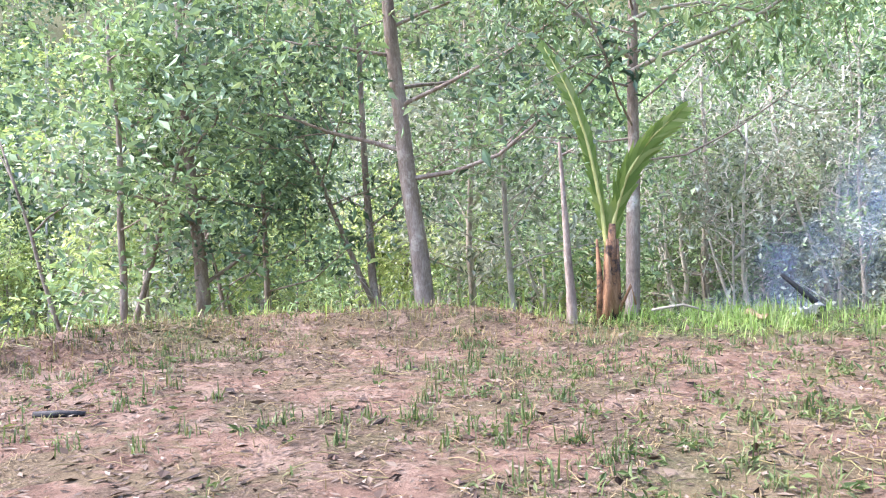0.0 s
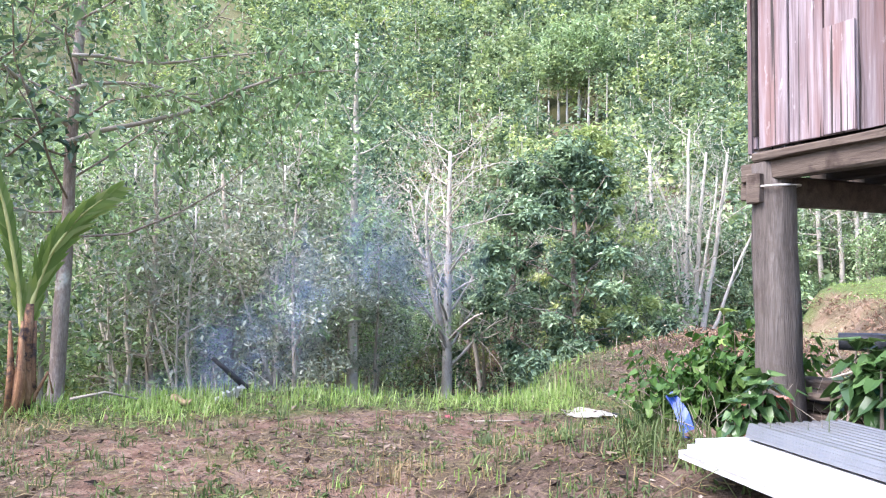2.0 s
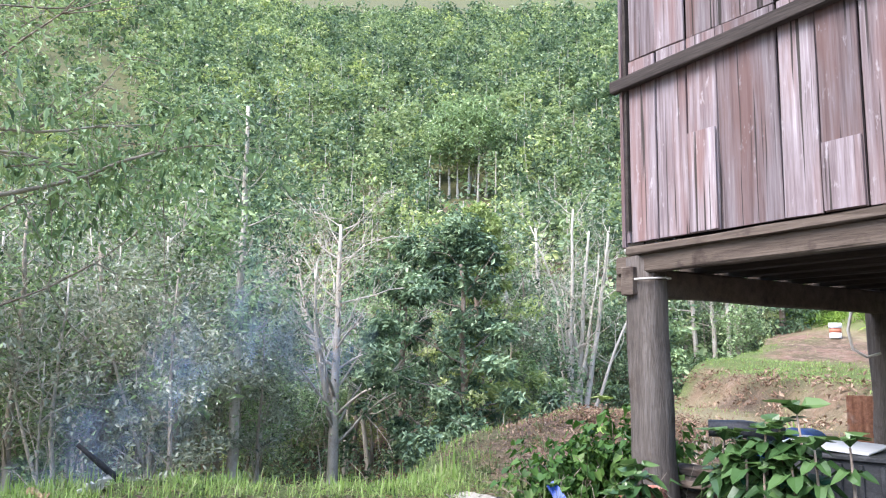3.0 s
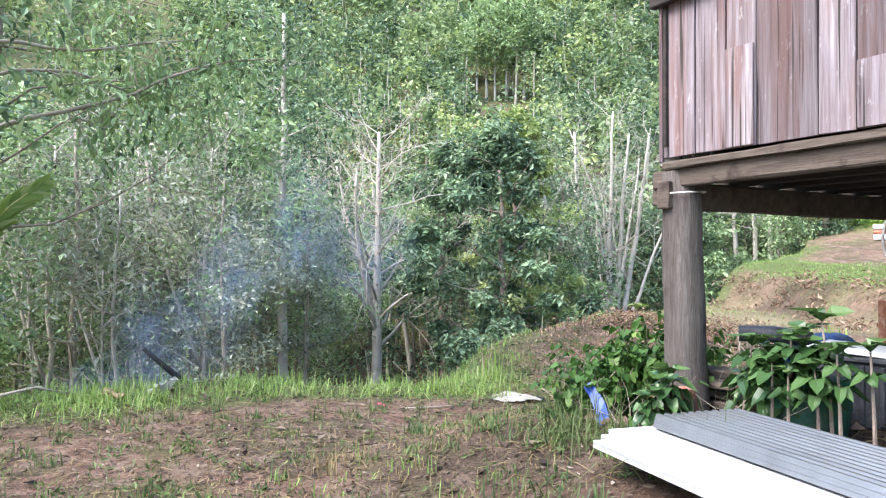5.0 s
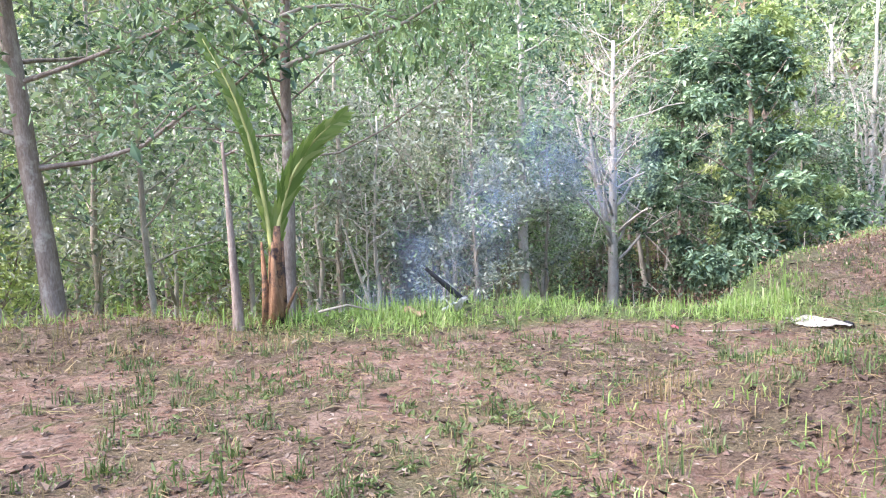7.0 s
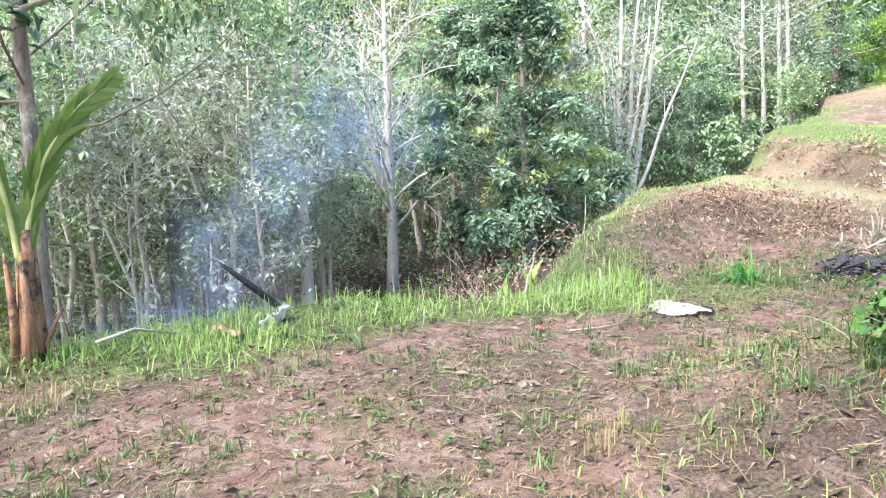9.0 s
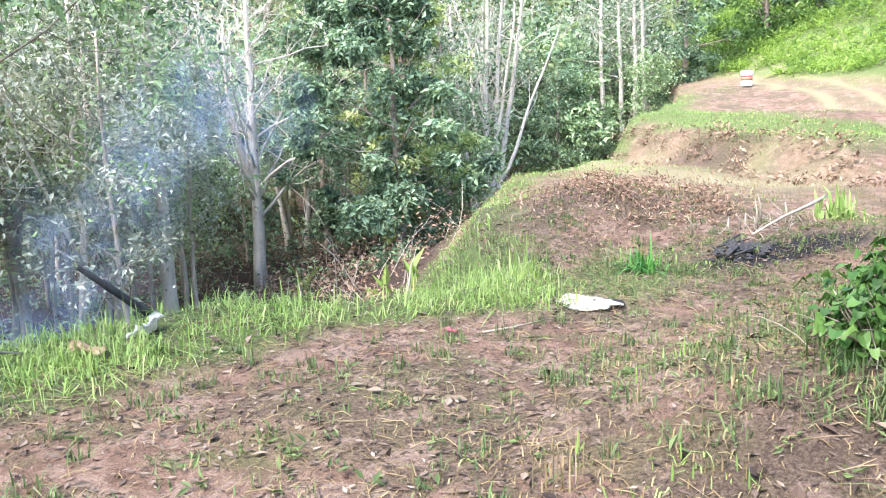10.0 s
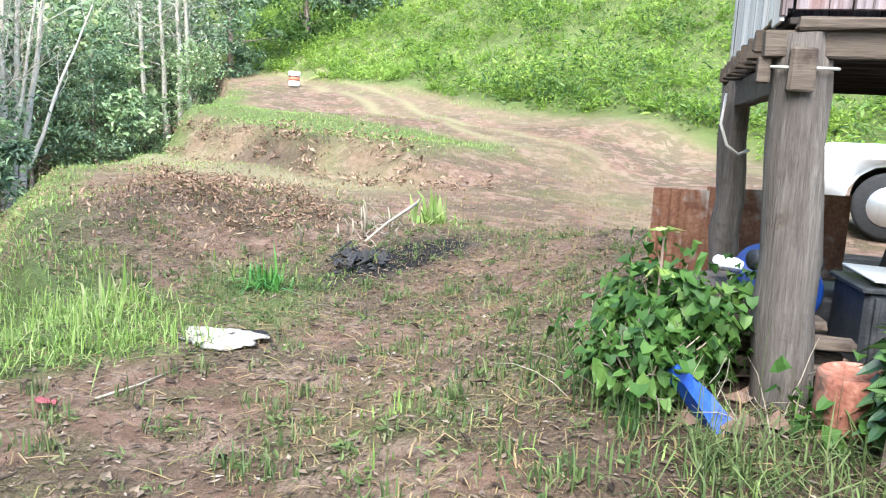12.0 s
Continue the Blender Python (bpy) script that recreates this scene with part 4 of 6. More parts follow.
post(0.065, 0.12, 1.84, 0.118, 1, (0.09, -0.03))
post(0.02, 2.66, 1.80, 0.10, 2, (0.06, 0.0))
post(2.75, 0.12, 1.84, 0.115, 3)
post(2.75, 2.66, 1.80, 0.115, 4)
post(5.3, 0.12, 1.84, 0.115, 5)
post(5.3, 2.66, 1.80, 0.115, 6)
part("front_beam", bar((HW + 0.06, 0.085, 0.105), (HW / 2 - 0.05, 0.075, 1.825), (0, -0.6, 0), 0.008, 1, 0.004, 14), M_BEAM, house)
part("sill_plank", bar((HW, 0.075, 0.045), (HW / 2 + 0.03, 0.035, 1.905), (0, -0.7, 0), 0.006, 2, 0.005, 18), M_BEAM, house, "dark worn ledge under the wall boards")
part("side_beam", bar((0.09, 2.9, 0.16), (0.06, 1.42, 1.70), (0.0, 0, 0), 0.008, 3, 0.004, 8), M_BEAM, house)
part("back_beam", bar((HW, 0.09, 0.12), (HW / 2, 2.72, 1.80), (0, 0, 0), 0.008, 4, 0.004, 8), M_DARK_SHADE_BEAM, house)
part("middle_beam", bar((0.09, 2.9, 0.16), (2.75, 1.42, 1.72), (0, 0, 0), 0.008, 5, 0.004, 8), M_DARK_SHADE_BEAM, house)
# joists and planks carry the under-floor shade in their colour; joist ends stay lighter
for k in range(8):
    part("joist", bar((HW + 0.1, 0.055, 0.085), (HW / 2 - 0.02, 0.30 + k * 0.33, 1.825), (0, 0, 0), 0.006, 10 + k, 0.004, 6), M_DARK_SHADE_BEAM, house)
for k in range(8):
    part("joist_end", bar((0.12, 0.06, 0.09), (-0.035, 0.30 + k * 0.33, 1.83), (0, 0, 0), 0.006, 30 + k, 0.004), M_BEAM, house)
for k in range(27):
    part("floor_plank", bar((0.19, HD, 0.025), (0.1 + k * 0.2, HD / 2 + 0.05, 1.885), (0, 0, 0), 0.003), M_DARK_SHADE_BEAM, house)

# front wall: upright boards in two tiers, with a window gap above the rail
rnd = random.Random(4)
u = -0.03
widths = [0.045, 0.21, 0.22, 0.20, 0.36, 0.20, 0.21, 0.32, 0.22]
k = 0
while u < HW:
    w = widths[k] if k < len(widths) else rnd.uniform(0.18, 0.34)
    j = rnd.uniform(-0.012, 0.012)
    part("wall_board", bar((w - 0.013, 0.018, Z1 - 1.93), (u + w / 2, 0.072 + rnd.uniform(-0.004, 0.004), (Z1 + 1.93) / 2), (0, rnd.uniform(-0.4, 0.4), rnd.uniform(-0.6, 0.6)), 0.003, k, 0.002, 3), M_BOARD, house)
    if rnd.random() < 0.2 and w > 0.15:
        hh = rnd.uniform(0.3, 0.7)
        part("patch_board", bar((w - 0.02, 0.012, hh), (u + w / 2, 0.054, 1.935 + hh / 2), (0, 0, 0), 0.002, k, 0.002, 2), M_BOARD, house)
    if not (1.02 < u < 1.75):
        part("wall_board", bar((w - 0.013, 0.018, ZT - Z1 - 0.01), (u + w / 2 + j, 0.076 + rnd.uniform(-0.004, 0.004), (ZT + Z1) / 2), (0, rnd.uniform(-0.4, 0.4), 0), 0.003, k, 0.002, 3), M_BOARD, house)
    else:
        part("wall_board", bar((w - 0.013, 0.018, 0.7), (u + w / 2, 0.076, ZT - 0.35), (0, 0, 0), 0.003, k, 0.002), M_BOARD, house)
    u += w
    k += 1
# dark sheet added behind the boards, standing in for the shade in their gaps
part("backing", bar((HW, 0.02, 1.0), (HW / 2 + 0.03, 0.105, 2.45), (0, 0, 0), 0), M_DARK_SHADE_BEAM, house)
part("rail", bar((HW + 0.16, 0.05, 0.075), (HW / 2 - 0.0, 0.03, 2.99), (0, -2.4, 0), 0.006, 5, 0.004, 12), M_DARK_SHADE_BEAM, house, "dark wooden rail nailed across the boards")
M_YELLOW = surface("yellow_board", [(0.36, 0.27, 0.12), (0.50, 0.40, 0.2), (0.58, 0.48, 0.28)], 8, (0.2, 1, 1), 0.8)
part("window_board", bar((0.6, 0.02, 0.09), (1.5, 0.10, 3.14), (0, -3, 0), 0.003), M_YELLOW, house, "yellow board inside the window gap")

# side wall, paler: the brighter light on it is put into the board colour
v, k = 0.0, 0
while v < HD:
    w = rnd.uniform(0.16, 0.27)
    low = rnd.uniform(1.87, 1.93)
    part("side_board", bar((0.016, w - 0.006, ZT - low), (-0.022 + rnd.uniform(-0.004, 0.004), v + w / 2 + 0.05, (ZT + low) / 2), (0, 0, rnd.uniform(-0.5, 0.5)), 0.003, k, 0.002, 3), M_BOARD_LIT, house)
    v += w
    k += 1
# another added dark sheet, for the shade between the side boards
part("side_backing", bar((0.02, HD, 2.5), (0.005, HD / 2 + 0.05, 3.25), (0, 0, 0), 0), M_DARK_SHADE_BEAM, house)
part("corner_trim", bar((0.022, 0.03, 2.5), (-0.022, 0.055, 3.15), (0, 0, 0), 0.004, 2, 0.003, 6), M_BOARD, house, "narrow corner strip")
part("back_wall", bar((HW, 0.03, 2.55), (HW / 2, HD, 3.22), (0, 0, 0), 0.004), M_BOARD, house)
part("end_wall", bar((0.03, HD, 2.55), (HW + 0.05, HD / 2, 3.22), (0, 0, 0), 0.004), M_BOARD, house)
for s in (0, 1):
    rf = Soup()
    n = 90
    uu = np.linspace(-0.35, HW + 0.35, n)
    zz = 0.018 * np.sin(np.arange(n) * math.pi / 2)
    va, vb, za, zb = (-0.45, HD / 2, ZT + 0.02, ZT + 0.75) if s == 0 else (HD / 2, HD + 0.45, ZT + 0.75, ZT + 0.02)
    for o in (0, 0.012):
        rf.add(np.concatenate([np.stack([uu, np.full(n, va), za + zz + o], -1), np.stack([uu, np.full(n, vb), zb + zz + o], -1)]), [(i, i + 1, n + i + 1, n + i) for i in range(n - 1)])
    part("roof_sheet", rf.mesh("roof_sheet", M_TIN_ROOF, True), None, house)

M_WIRE = surface("wire", [(0.35, 0.33, 0.3), (0.5, 0.48, 0.44)], 20, (1, 1, 1), 0.6, bumps=0.1)
ring = [(0.075 + 0.135 * math.cos(a), 0.12 + 0.135 * math.sin(a), 1.715 + 0.008 * math.sin(a)) for a in np.linspace(0, 6.28, 25)]
part("wire_tie", Soup().add(*tube(ring, 0.006, 5)).mesh("wire_tie", M_WIRE, True), None, house, "pale wire wound round the post")
part("post_block", bar((0.05, 0.06, 0.10), (-0.07, 0.08, 1.70), (0, 0, 0), 0.006, 4, 0.004), M_BEAM, house)
loop = [(-0.05, 2.45, 1.70), (-0.07, 2.4, 1.5), (-0.02, 2.36, 1.36), (0.06, 2.4, 1.30), (0.13, 2.46, 1.33)]
part("rope", Soup().add(*tube(loop, 0.011, 6)).mesh("rope", M_WIRE, True), None, house, "pale rope hanging below the side beam")


def at_house(u, v, z, rx=0, ry=0, rz=0):
    """A pose given in the house's own directions."""
    return Matrix.Translation(CORNER) @ pose(0, 0, 0, 0, 0, HOUSE_TURN) @ pose(u, v, z, rx, ry, rz)


def house_ground(u, v):
    return gz(CORNER.x + AU[0] * u + AV[0] * v, CORNER.y + AU[1] * u + AV[1] * v)


# ---------------------------------------------------------------- grass, litter and weeds on the ground
def blades(xy, height, rng, width=0.012, lean=0.5, vary=0.4):
    """Bent grass blades rooted in the ground."""
    n = len(xy)
    x, y = xy[:, 0], xy[:, 1]
    b = np.stack([x, y, ground_z(x, y) - 0.01], -1)
    h = (height * (1 + vary * rng.normal(size=n))).clip(0.02, None)[:, None]
    az = rng.uniform(0, 6.28, n)
    out = np.stack([np.cos(az), np.sin(az), np.zeros(n)], -1) * np.abs(rng.normal(0, lean, n))[:, None]
    side = np.stack([-np.sin(az), np.cos(az), np.zeros(n)], -1) * width * (0.6 + 0.8 * rng.random(n))[:, None]
    up = np.array([0, 0, 1.0])
    flop = np.linalg.norm(out, axis=1)[:, None]
    m = b + (up * np.maximum(0.6 - 0.2 * flop, 0.12) + out * 0.4) * h
    t = b + (up * np.maximum(1 - 0.75 * flop, 0.1) + out) * h
    v = np.stack([b - side, b + side, m + side * 0.8, m - side * 0.8, t], 1).reshape(-1, 3)
    k = np.arange(n)[:, None] * 5
    return v, k + np.array([0, 1, 2, 3]), k + np.array([3, 2, 4])


def tufted(rng, x0, x1, y0, y1, tufts, per, spread, keep):
    c = np.stack([rng.uniform(x0, x1, tufts), rng.uniform(y0, y1, tufts)], -1)
    c = c[keep(c[:, 0], c[:, 1], rng.random(len(c)))]
    p = np.repeat(c, per, axis=0)
    return p + rng.normal(size=p.shape) * spread


rng = np.random.default_rng(91)


def stuff(name, soup, mat, label, category):
    return tagged(new(name, soup.mesh(name, mat)), label, category, kind="stuff")


def in_strip(x, y, r):
    d, q = zones(x, y)
    n = rough_noise(x, y, 0.4, 3)
    pat = np.clip(0.62 + 0.9 * rough_noise(x * 1.3 + 4, y * 1.3, 0.6, 4), 0.12, 1)
    return (pat * sstep(-1.25, -0.3, d + 0.5 * n) * sstep(1.6, 0.6, d) * sstep(0.6, 2.4, x) * sstep(9.0, 7.4, x)) > r


g = Soup().add(*blades(tufted(rng, 1, 9, 5.0, 9.5, 7500, 7, 0.06, in_strip), 0.13, rng, 0.0042, 1.0, 0.6))
stuff("rim_grass", g, M_GRASS, "fresh green grass strip along the clearing's rim", "grass")


def in_clearing(x, y, r):
    d, q = zones(x, y)
    u, v = local_uv(x, y)
    pat = np.clip(0.45 + 0.8 * rough_noise(x * 0.8 + 9, y * 0.8, 0.6, 4), 0.06, 1)
    return (d < -0.3) & (pat * 0.8 > r) & ~((u > -0.3) & (v > -0.4))


M_WEED = foliage("weed", [(0.0382, 0.0638, 0.0213), (0.0723, 0.106, 0.0357), (0.111, 0.153, 0.051), (0.162, 0.17, 0.085)], 0.3, 0.7, 0.8)
g = Soup().add(*blades(tufted(rng, -5, 12, 1.2, 9.0, 4000, 9, 0.04, in_clearing), 0.075, rng, 0.0035, 1.0))
p = tufted(rng, -5, 12, 1.2, 9.0, 3600, 9, 0.03, in_clearing)
g.add(*leaf_cloud(np.stack([p[:, 0], p[:, 1], ground_z(p[:, 0], p[:, 1]) + 0.02], -1), 0.045, rng, -0.35, 0.35))
stuff("clearing_weeds", g, M_WEED, "small green weed tufts scattered over bare soil", "grass")
g = Soup().add(*blades(tufted(rng, -5, 12, 1.2, 9.0, 8500, 7, 0.10, in_clearing), 0.06, rng, 0.003, 2.0))
stuff("dead_grass", g, M_STRAW, "flattened dry grass lying over the soil", "grass")


def in_rim(x, y, r):
    d, q = zones(x, y)
    return (d > -1.5) & (d < 1.2) & (x < 1.8) & (r < 0.8)


g = Soup().add(*blades(tufted(rng, -7, 1.8, 5.5, 10.2, 1900, 8, 0.07, in_rim), 0.11, rng, 0.004, 1.4))
stuff("rim_weeds", g, M_STRAW, "dry grass and roots on the earth rim", "grass")
g = Soup().add(*blades(tufted(rng, -9, 2.0, 5.5, 10.6, 1200, 9, 0.07, lambda x, y, r: (zones(x, y)[0] > -0.6) & (zones(x, y)[0] < 1.8) & (r < 0.6)), 0.17, rng, 0.006, 0.9))
stuff("rim_green", g, M_GRASS, "green weeds along the crest of the rim", "grass")


def in_far(x, y, r):
    return grass_amount(x, y) * 0.9 > r


g = Soup().add(*blades(tufted(rng, 8, 40, 4, 18, 9000, 6, 0.16, lambda x, y, r: (zones(x, y)[0] < 1.5) & (zones(x, y)[1] < 0.3) & in_far(x, y, r)), 0.08, rng, 0.009, 1.3, 0.6))
stuff("bank_grass", g, M_GRASS, "green grass on the rim and the upper bank", "grass")
g = Soup().add(*blades(tufted(rng, 8.5, 26, 1.5, 13.5, 4600, 7, 0.16, lambda x, y, r: (zones(x, y)[0] < 0.8) & (r < 0.75) & (np.hypot((x - 9.6) / 1.1, (y - 5.05) / 0.6) > 1)), 0.06, rng, 0.007, 2.0))
stuff("bank_straw", g, M_STRAW, "dry trampled stalks on the brown mound and yard", "grass")
g = Soup().add(*blades(tufted(rng, 7.5, 15, 6.0, 11.5, 500, 5, 0.14, lambda x, y, r: (zones(x, y)[0] < 1.0) & (np.exp(-(((x - 10.5) / 3.6) ** 2 + ((y - 8.2) / 1.6) ** 2)) > r * 0.9)), 0.09, rng, 0.010, 1.5))
for _ in range(1300):
    x, y = rng.uniform(7.6, 18), rng.uniform(5.8, 13)
    dd, s0 = zones(x, y)[0], bank_sa(x, y)[0]
    if dd > 0.8 or s0 > -2.2 or y < 5.6 + 0.12 * (x - 7) or rng.random() > 0.25 + 0.9 * rough_noise(x, y, 0.4, 2):
        continue
    w = rng.uniform(0.05, 0.19)
    k = int(10 + 130 * w)
    g.add(*leaf_cloud(np.array([x, y, gz(x, y)]) + rng.normal(size=(k, 3)) * [w, w, w * 0.4] + [0, 0, w * 0.35], 0.065, rng, -0.2, 0.35))
for _ in range(420):
    x, y = rng.uniform(14, 26), rng.uniform(4, 15)
    s0, a0 = bank_sa(x, y)
    if not (-0.1 < s0 < 1.5 and -1.5 < a0 < 11) or zones(x, y)[0] > 0:
        continue
    w = rng.uniform(0.10, 0.25)
    g.add(*leaf_cloud(np.array([x, y, gz(x, y)]) + rng.normal(size=(30, 3)) * [w, w, w * 0.5] + [0, 0, w * 0.3], 0.11, rng, -0.1, 0.4))
stuff("mound_brush", g, M_LEAF_DRY, "brown dead brush on the soil mound", "brush")


def near_house(x, y, r):
    u, v = local_uv(x, y)
    return (u > -1.6) & (u < 4) & (v > -2.6) & (v < 0.1) & (r < 0.8)


g = Soup().add(*blades(tufted(rng, 1.0, 6.0, -2.0, 5.0, 1500, 9, 0.07, near_house), 0.06, rng, 0.0035, 1.8))
stuff("house_straw", g, M_STRAW, "tangled dry grass in front of the house", "grass")
g = Soup().add(*blades(tufted(rng, 1.0, 6.0, -2.0, 5.0, 330, 8, 0.05, near_house), 0.085, rng, 0.004, 0.8))
stuff("house_grass", g, M_GRASS, "green grass tufts in front of the house", "grass")

def standing_tuft(x, y, r):
    d, q = zones(x, y)
    u, v = local_uv(x, y)
    pat = np.clip(0.5 + 0.9 * rough_noise(x * 1.1 + 3, y * 1.1 + 7, 0.6, 4), 0.1, 1)
    return (d < -0.2) & (pat > r) & ~((u > -0.3) & (v > -0.4))


M_TUFT = foliage("tuft_blades", [(0.028, 0.048, 0.018), (0.06, 0.098, 0.032), (0.11, 0.155, 0.055), (0.22, 0.20, 0.11)], 0.3, 0.55, 1.6, 0.3, 0.5, 0.5)
g = Soup().add(*blades(tufted(rng, -5, 11, 1.4, 8.4, 1300, 22, 0.036, standing_tuft), 0.085, rng, 0.0042, 0.55, 0.5))
stuff("upright_tufts", g, M_TUFT, "small upright tufts of green and drying grass", "grass")
g = Soup()
for _ in range(2600):
    x, y = rng.uniform(-4.5, 10), rng.uniform(1.4, 8.2)
    if zones(x, y)[0] > -0.3:
        continue
    a, ln = rng.uniform(0, 6.28), rng.uniform(0.05, 0.2)
    z = gz(x, y)
    e = np.array([x + math.cos(a) * ln, y + math.sin(a) * ln])
    m = (np.array([x, y]) + e) / 2 + rng.normal(size=2) * ln * 0.12
    g.add(*tube([(x, y, z + 0.004), (*m, z + rng.uniform(0.01, 0.035)), (*e, gz(*e) + rng.uniform(0.003, 0.03))], [0.0028, 0.0026, 0.0014], 4, False))
stuff("straw_stems", g, M_STRAW, "dry broken stems lying crosswise on the soil", "litter")
n = 4200
x, y = rng.uniform(-5.5, 11, n), rng.uniform(1.4, 8.8, n)
keep = zones(x, y)[0] < 0.2
s = Soup().add(*leaf_cloud(np.stack([x[keep], y[keep], ground_z(x[keep], y[keep]) + 0.016], -1), 0.062, rng, 0.0, 0.5, 0.45))
sv = s.v[0].reshape(-1, 4, 3)
sv[:, :, 2] = sv[:, :1, 2] + (sv[:, :, 2] - sv[:, :1, 2]) * 0.55
M_BROWN_LEAF = foliage("fallen_leaves", [(0.018, 0.012, 0.009), (0.05, 0.031, 0.022), (0.10, 0.07, 0.048), (0.17, 0.13, 0.095)], 0.1, 0.85, 1.0, 0.25, 0.9, 0.2)
stuff("fallen_leaves", s, M_BROWN_LEAF, "larger curled brown fallen leaves on the soil", "litter")

n = 46000
x, y = rng.uniform(-5.5, 11, n), rng.uniform(1.2, 9.2, n)
keep = zones(x, y)[0] < 0.6
x, y = x[keep], y[keep]
s = Soup().add(*leaf_cloud(np.stack([x, y, ground_z(x, y) + 0.010], -1), 0.04, rng, 0.0, 0.34, 0.6))
sv = s.v[0].reshape(-1, 4, 3)
sv[:, :, 2] = sv[:, :1, 2] + (sv[:, :, 2] - sv[:, :1, 2]) * 0.3
M_LITTER = foliage("brown_litter", [(0.03, 0.02, 0.014), (0.065, 0.045, 0.032), (0.11, 0.08, 0.058), (0.17, 0.13, 0.098)], 0.1, 0.9)
stuff("leaf_litter", s, M_LITTER, "curled dry leaves strewn over the soil", "litter")
M_PALE_LITTER = foliage("pale_litter", [(0.14, 0.105, 0.078), (0.20, 0.155, 0.12), (0.245, 0.20, 0.155), (0.285, 0.25, 0.205)], 0.1, 0.9)
n = 6000
x, y = rng.uniform(-5.5, 11, n), rng.uniform(1.2, 8.6, n)
keep = zones(x, y)[0] < 0.0
s = Soup().add(*leaf_cloud(np.stack([x[keep], y[keep], ground_z(x[keep], y[keep]) + 0.012], -1), 0.035, rng, 0.0, 0.35, 0.5))
sv = s.v[0].reshape(-1, 4, 3)
sv[:, :, 2] = sv[:, :1, 2] + (sv[:, :, 2] - sv[:, :1, 2]) * 0.3
stuff("pale_litter", s, M_PALE_LITTER, "bleached leaf scraps and chips on the soil", "litter")

# clods and stones on the soil
s = Soup()
base = np.array([(1, 0, 0), (-1, 0, 0), (0, 1, 0), (0, -1, 0), (0, 0, 0.7), (0, 0, -0.5)], float)
octa = [(0, 2, 4), (2, 1, 4), (1, 3, 4), (3, 0, 4), (2, 0, 5), (1, 2, 5), (3, 1, 5), (0, 3, 5)]
M_CLOD = surface("clod", [(0.0616, 0.0392, 0.028), (0.118, 0.0756, 0.056), (0.168, 0.123, 0.0952)], 20, bumps=0.5)
for _ in range(850):
    x, y = (rng.uniform(-5, 15), rng.uniform(1.5, 10.5)) if _ < 700 else (rng.normal(10.8, 1.9), rng.normal(8.3, 1.0))
    d, q = zones(x, y)
    if d > 0.4:
        continue
    r = rng.uniform(0.008, 0.022) * (1.5 if x > 8.5 else 1)
    s.add(base * r * rng.uniform(0.6, 1.4, (6, 3)) + [x, y, gz(x, y) + r * 0.3], (), octa)
stuff("clods", s, M_CLOD, "small clods and stones on the soil", "litter")

# ---------------------------------------------------------------- things on the clearing
M_SHEET = surface("white_sheet", [(0.403, 0.371, 0.309), (0.494, 0.457, 0.393), (0.547, 0.513, 0.449)], 7, roughness=0.6, bumps=0.3)


def crumpled(name, m, length, width, lift, mat, label, category, seed, nx=18, ny=10):
    """A thin crumpled sheet with a torn outline."""
    r_ = np.random.default_rng(seed)
    bm = bmesh.new()
    grid = {}
    for i in range(nx + 1):
        for j in range(ny + 1):
            a, b_ = i / nx * 2 - 1, j / ny * 2 - 1
            edge = 1 + 0.16 * math.sin(3.1 * a + seed) * abs(b_) + 0.12 * math.sin(5.3 * b_ + seed * 2) * abs(a)
            z = lift * (0.5 + 0.5 * math.sin(a * 2.3 + seed) * math.cos(b_ * 1.9)) + r_.normal() * lift * 0.10
            grid[i, j] = bm.verts.new((a * length / 2 * edge, b_ * width / 2 * edge * (1 - 0.35 * abs(a) ** 2), max(z, 0.004)))
    for i in range(nx):
        for j in range(ny):
            bm.faces.new((grid[i, j], grid[i + 1, j], grid[i + 1, j + 1], grid[i, j + 1]))
    bmesh.ops.solidify(bm, geom=bm.faces[:], thickness=0.008)
    ob = part(name, bm, mat, None, smooth=True)
    ob.matrix_world = m
    return tagged(ob, label, category)


crumpled("plastic_sheet", pose(6.14, 5.68, gz(6.14, 5.68) + 0.008, 0, 0, 80), 0.58, 0.46, 0.032, M_SHEET, "white crumpled sheet lying on the soil", "sheet", 3)
M_DARKRAG = surface("dark_rag", [(0.02, 0.02, 0.025), (0.05, 0.05, 0.055)], 12)
crumpled("dark_rag", pose(6.33, 5.46, gz(6.33, 5.46) + 0.01, 0, 0, 70), 0.16, 0.09, 0.035, M_DARKRAG, "black scrap beside the white sheet", "rag", 8, 8, 5)
M_BAG = surface("plastic_bag", [(0.351, 0.37, 0.344), (0.459, 0.472, 0.446), (0.51, 0.523, 0.51)], 14, roughness=0.35, bumps=0.4)
crumpled("plastic_bag", pose(3.43, 7.63, gz(3.43, 7.63) + 0.02, -35, 0, 30), 0.26, 0.24, 0.13, M_BAG, "whitish plastic bag lying in the grass", "bag", 5, 12, 10)
M_HUSK = surface("husk", [(0.20, 0.13, 0.07), (0.36, 0.26, 0.16), (0.46, 0.36, 0.25)], 20, (1, 0.2, 1), 0.9, bumps=0.6)
crumpled("husk", pose(2.85, 7.45, gz(2.85, 7.45) + 0.02, 8, 0, 100), 0.26, 0.13, 0.09, M_HUSK, "tan dry coconut husk in the grass", "husk", 6, 10, 6)
M_PINK = surface("pink_cloth", [(0.33, 0.08, 0.098), (0.432, 0.16, 0.168)], 14, bumps=0.3)
crumpled("pink_rag", pose(4.80, 6.02, gz(4.80, 6.02) + 0.03, 0, 0, 80), 0.12, 0.06, 0.03, M_PINK, "faded pink rag at the edge of the grass", "rag", 7, 8, 5)


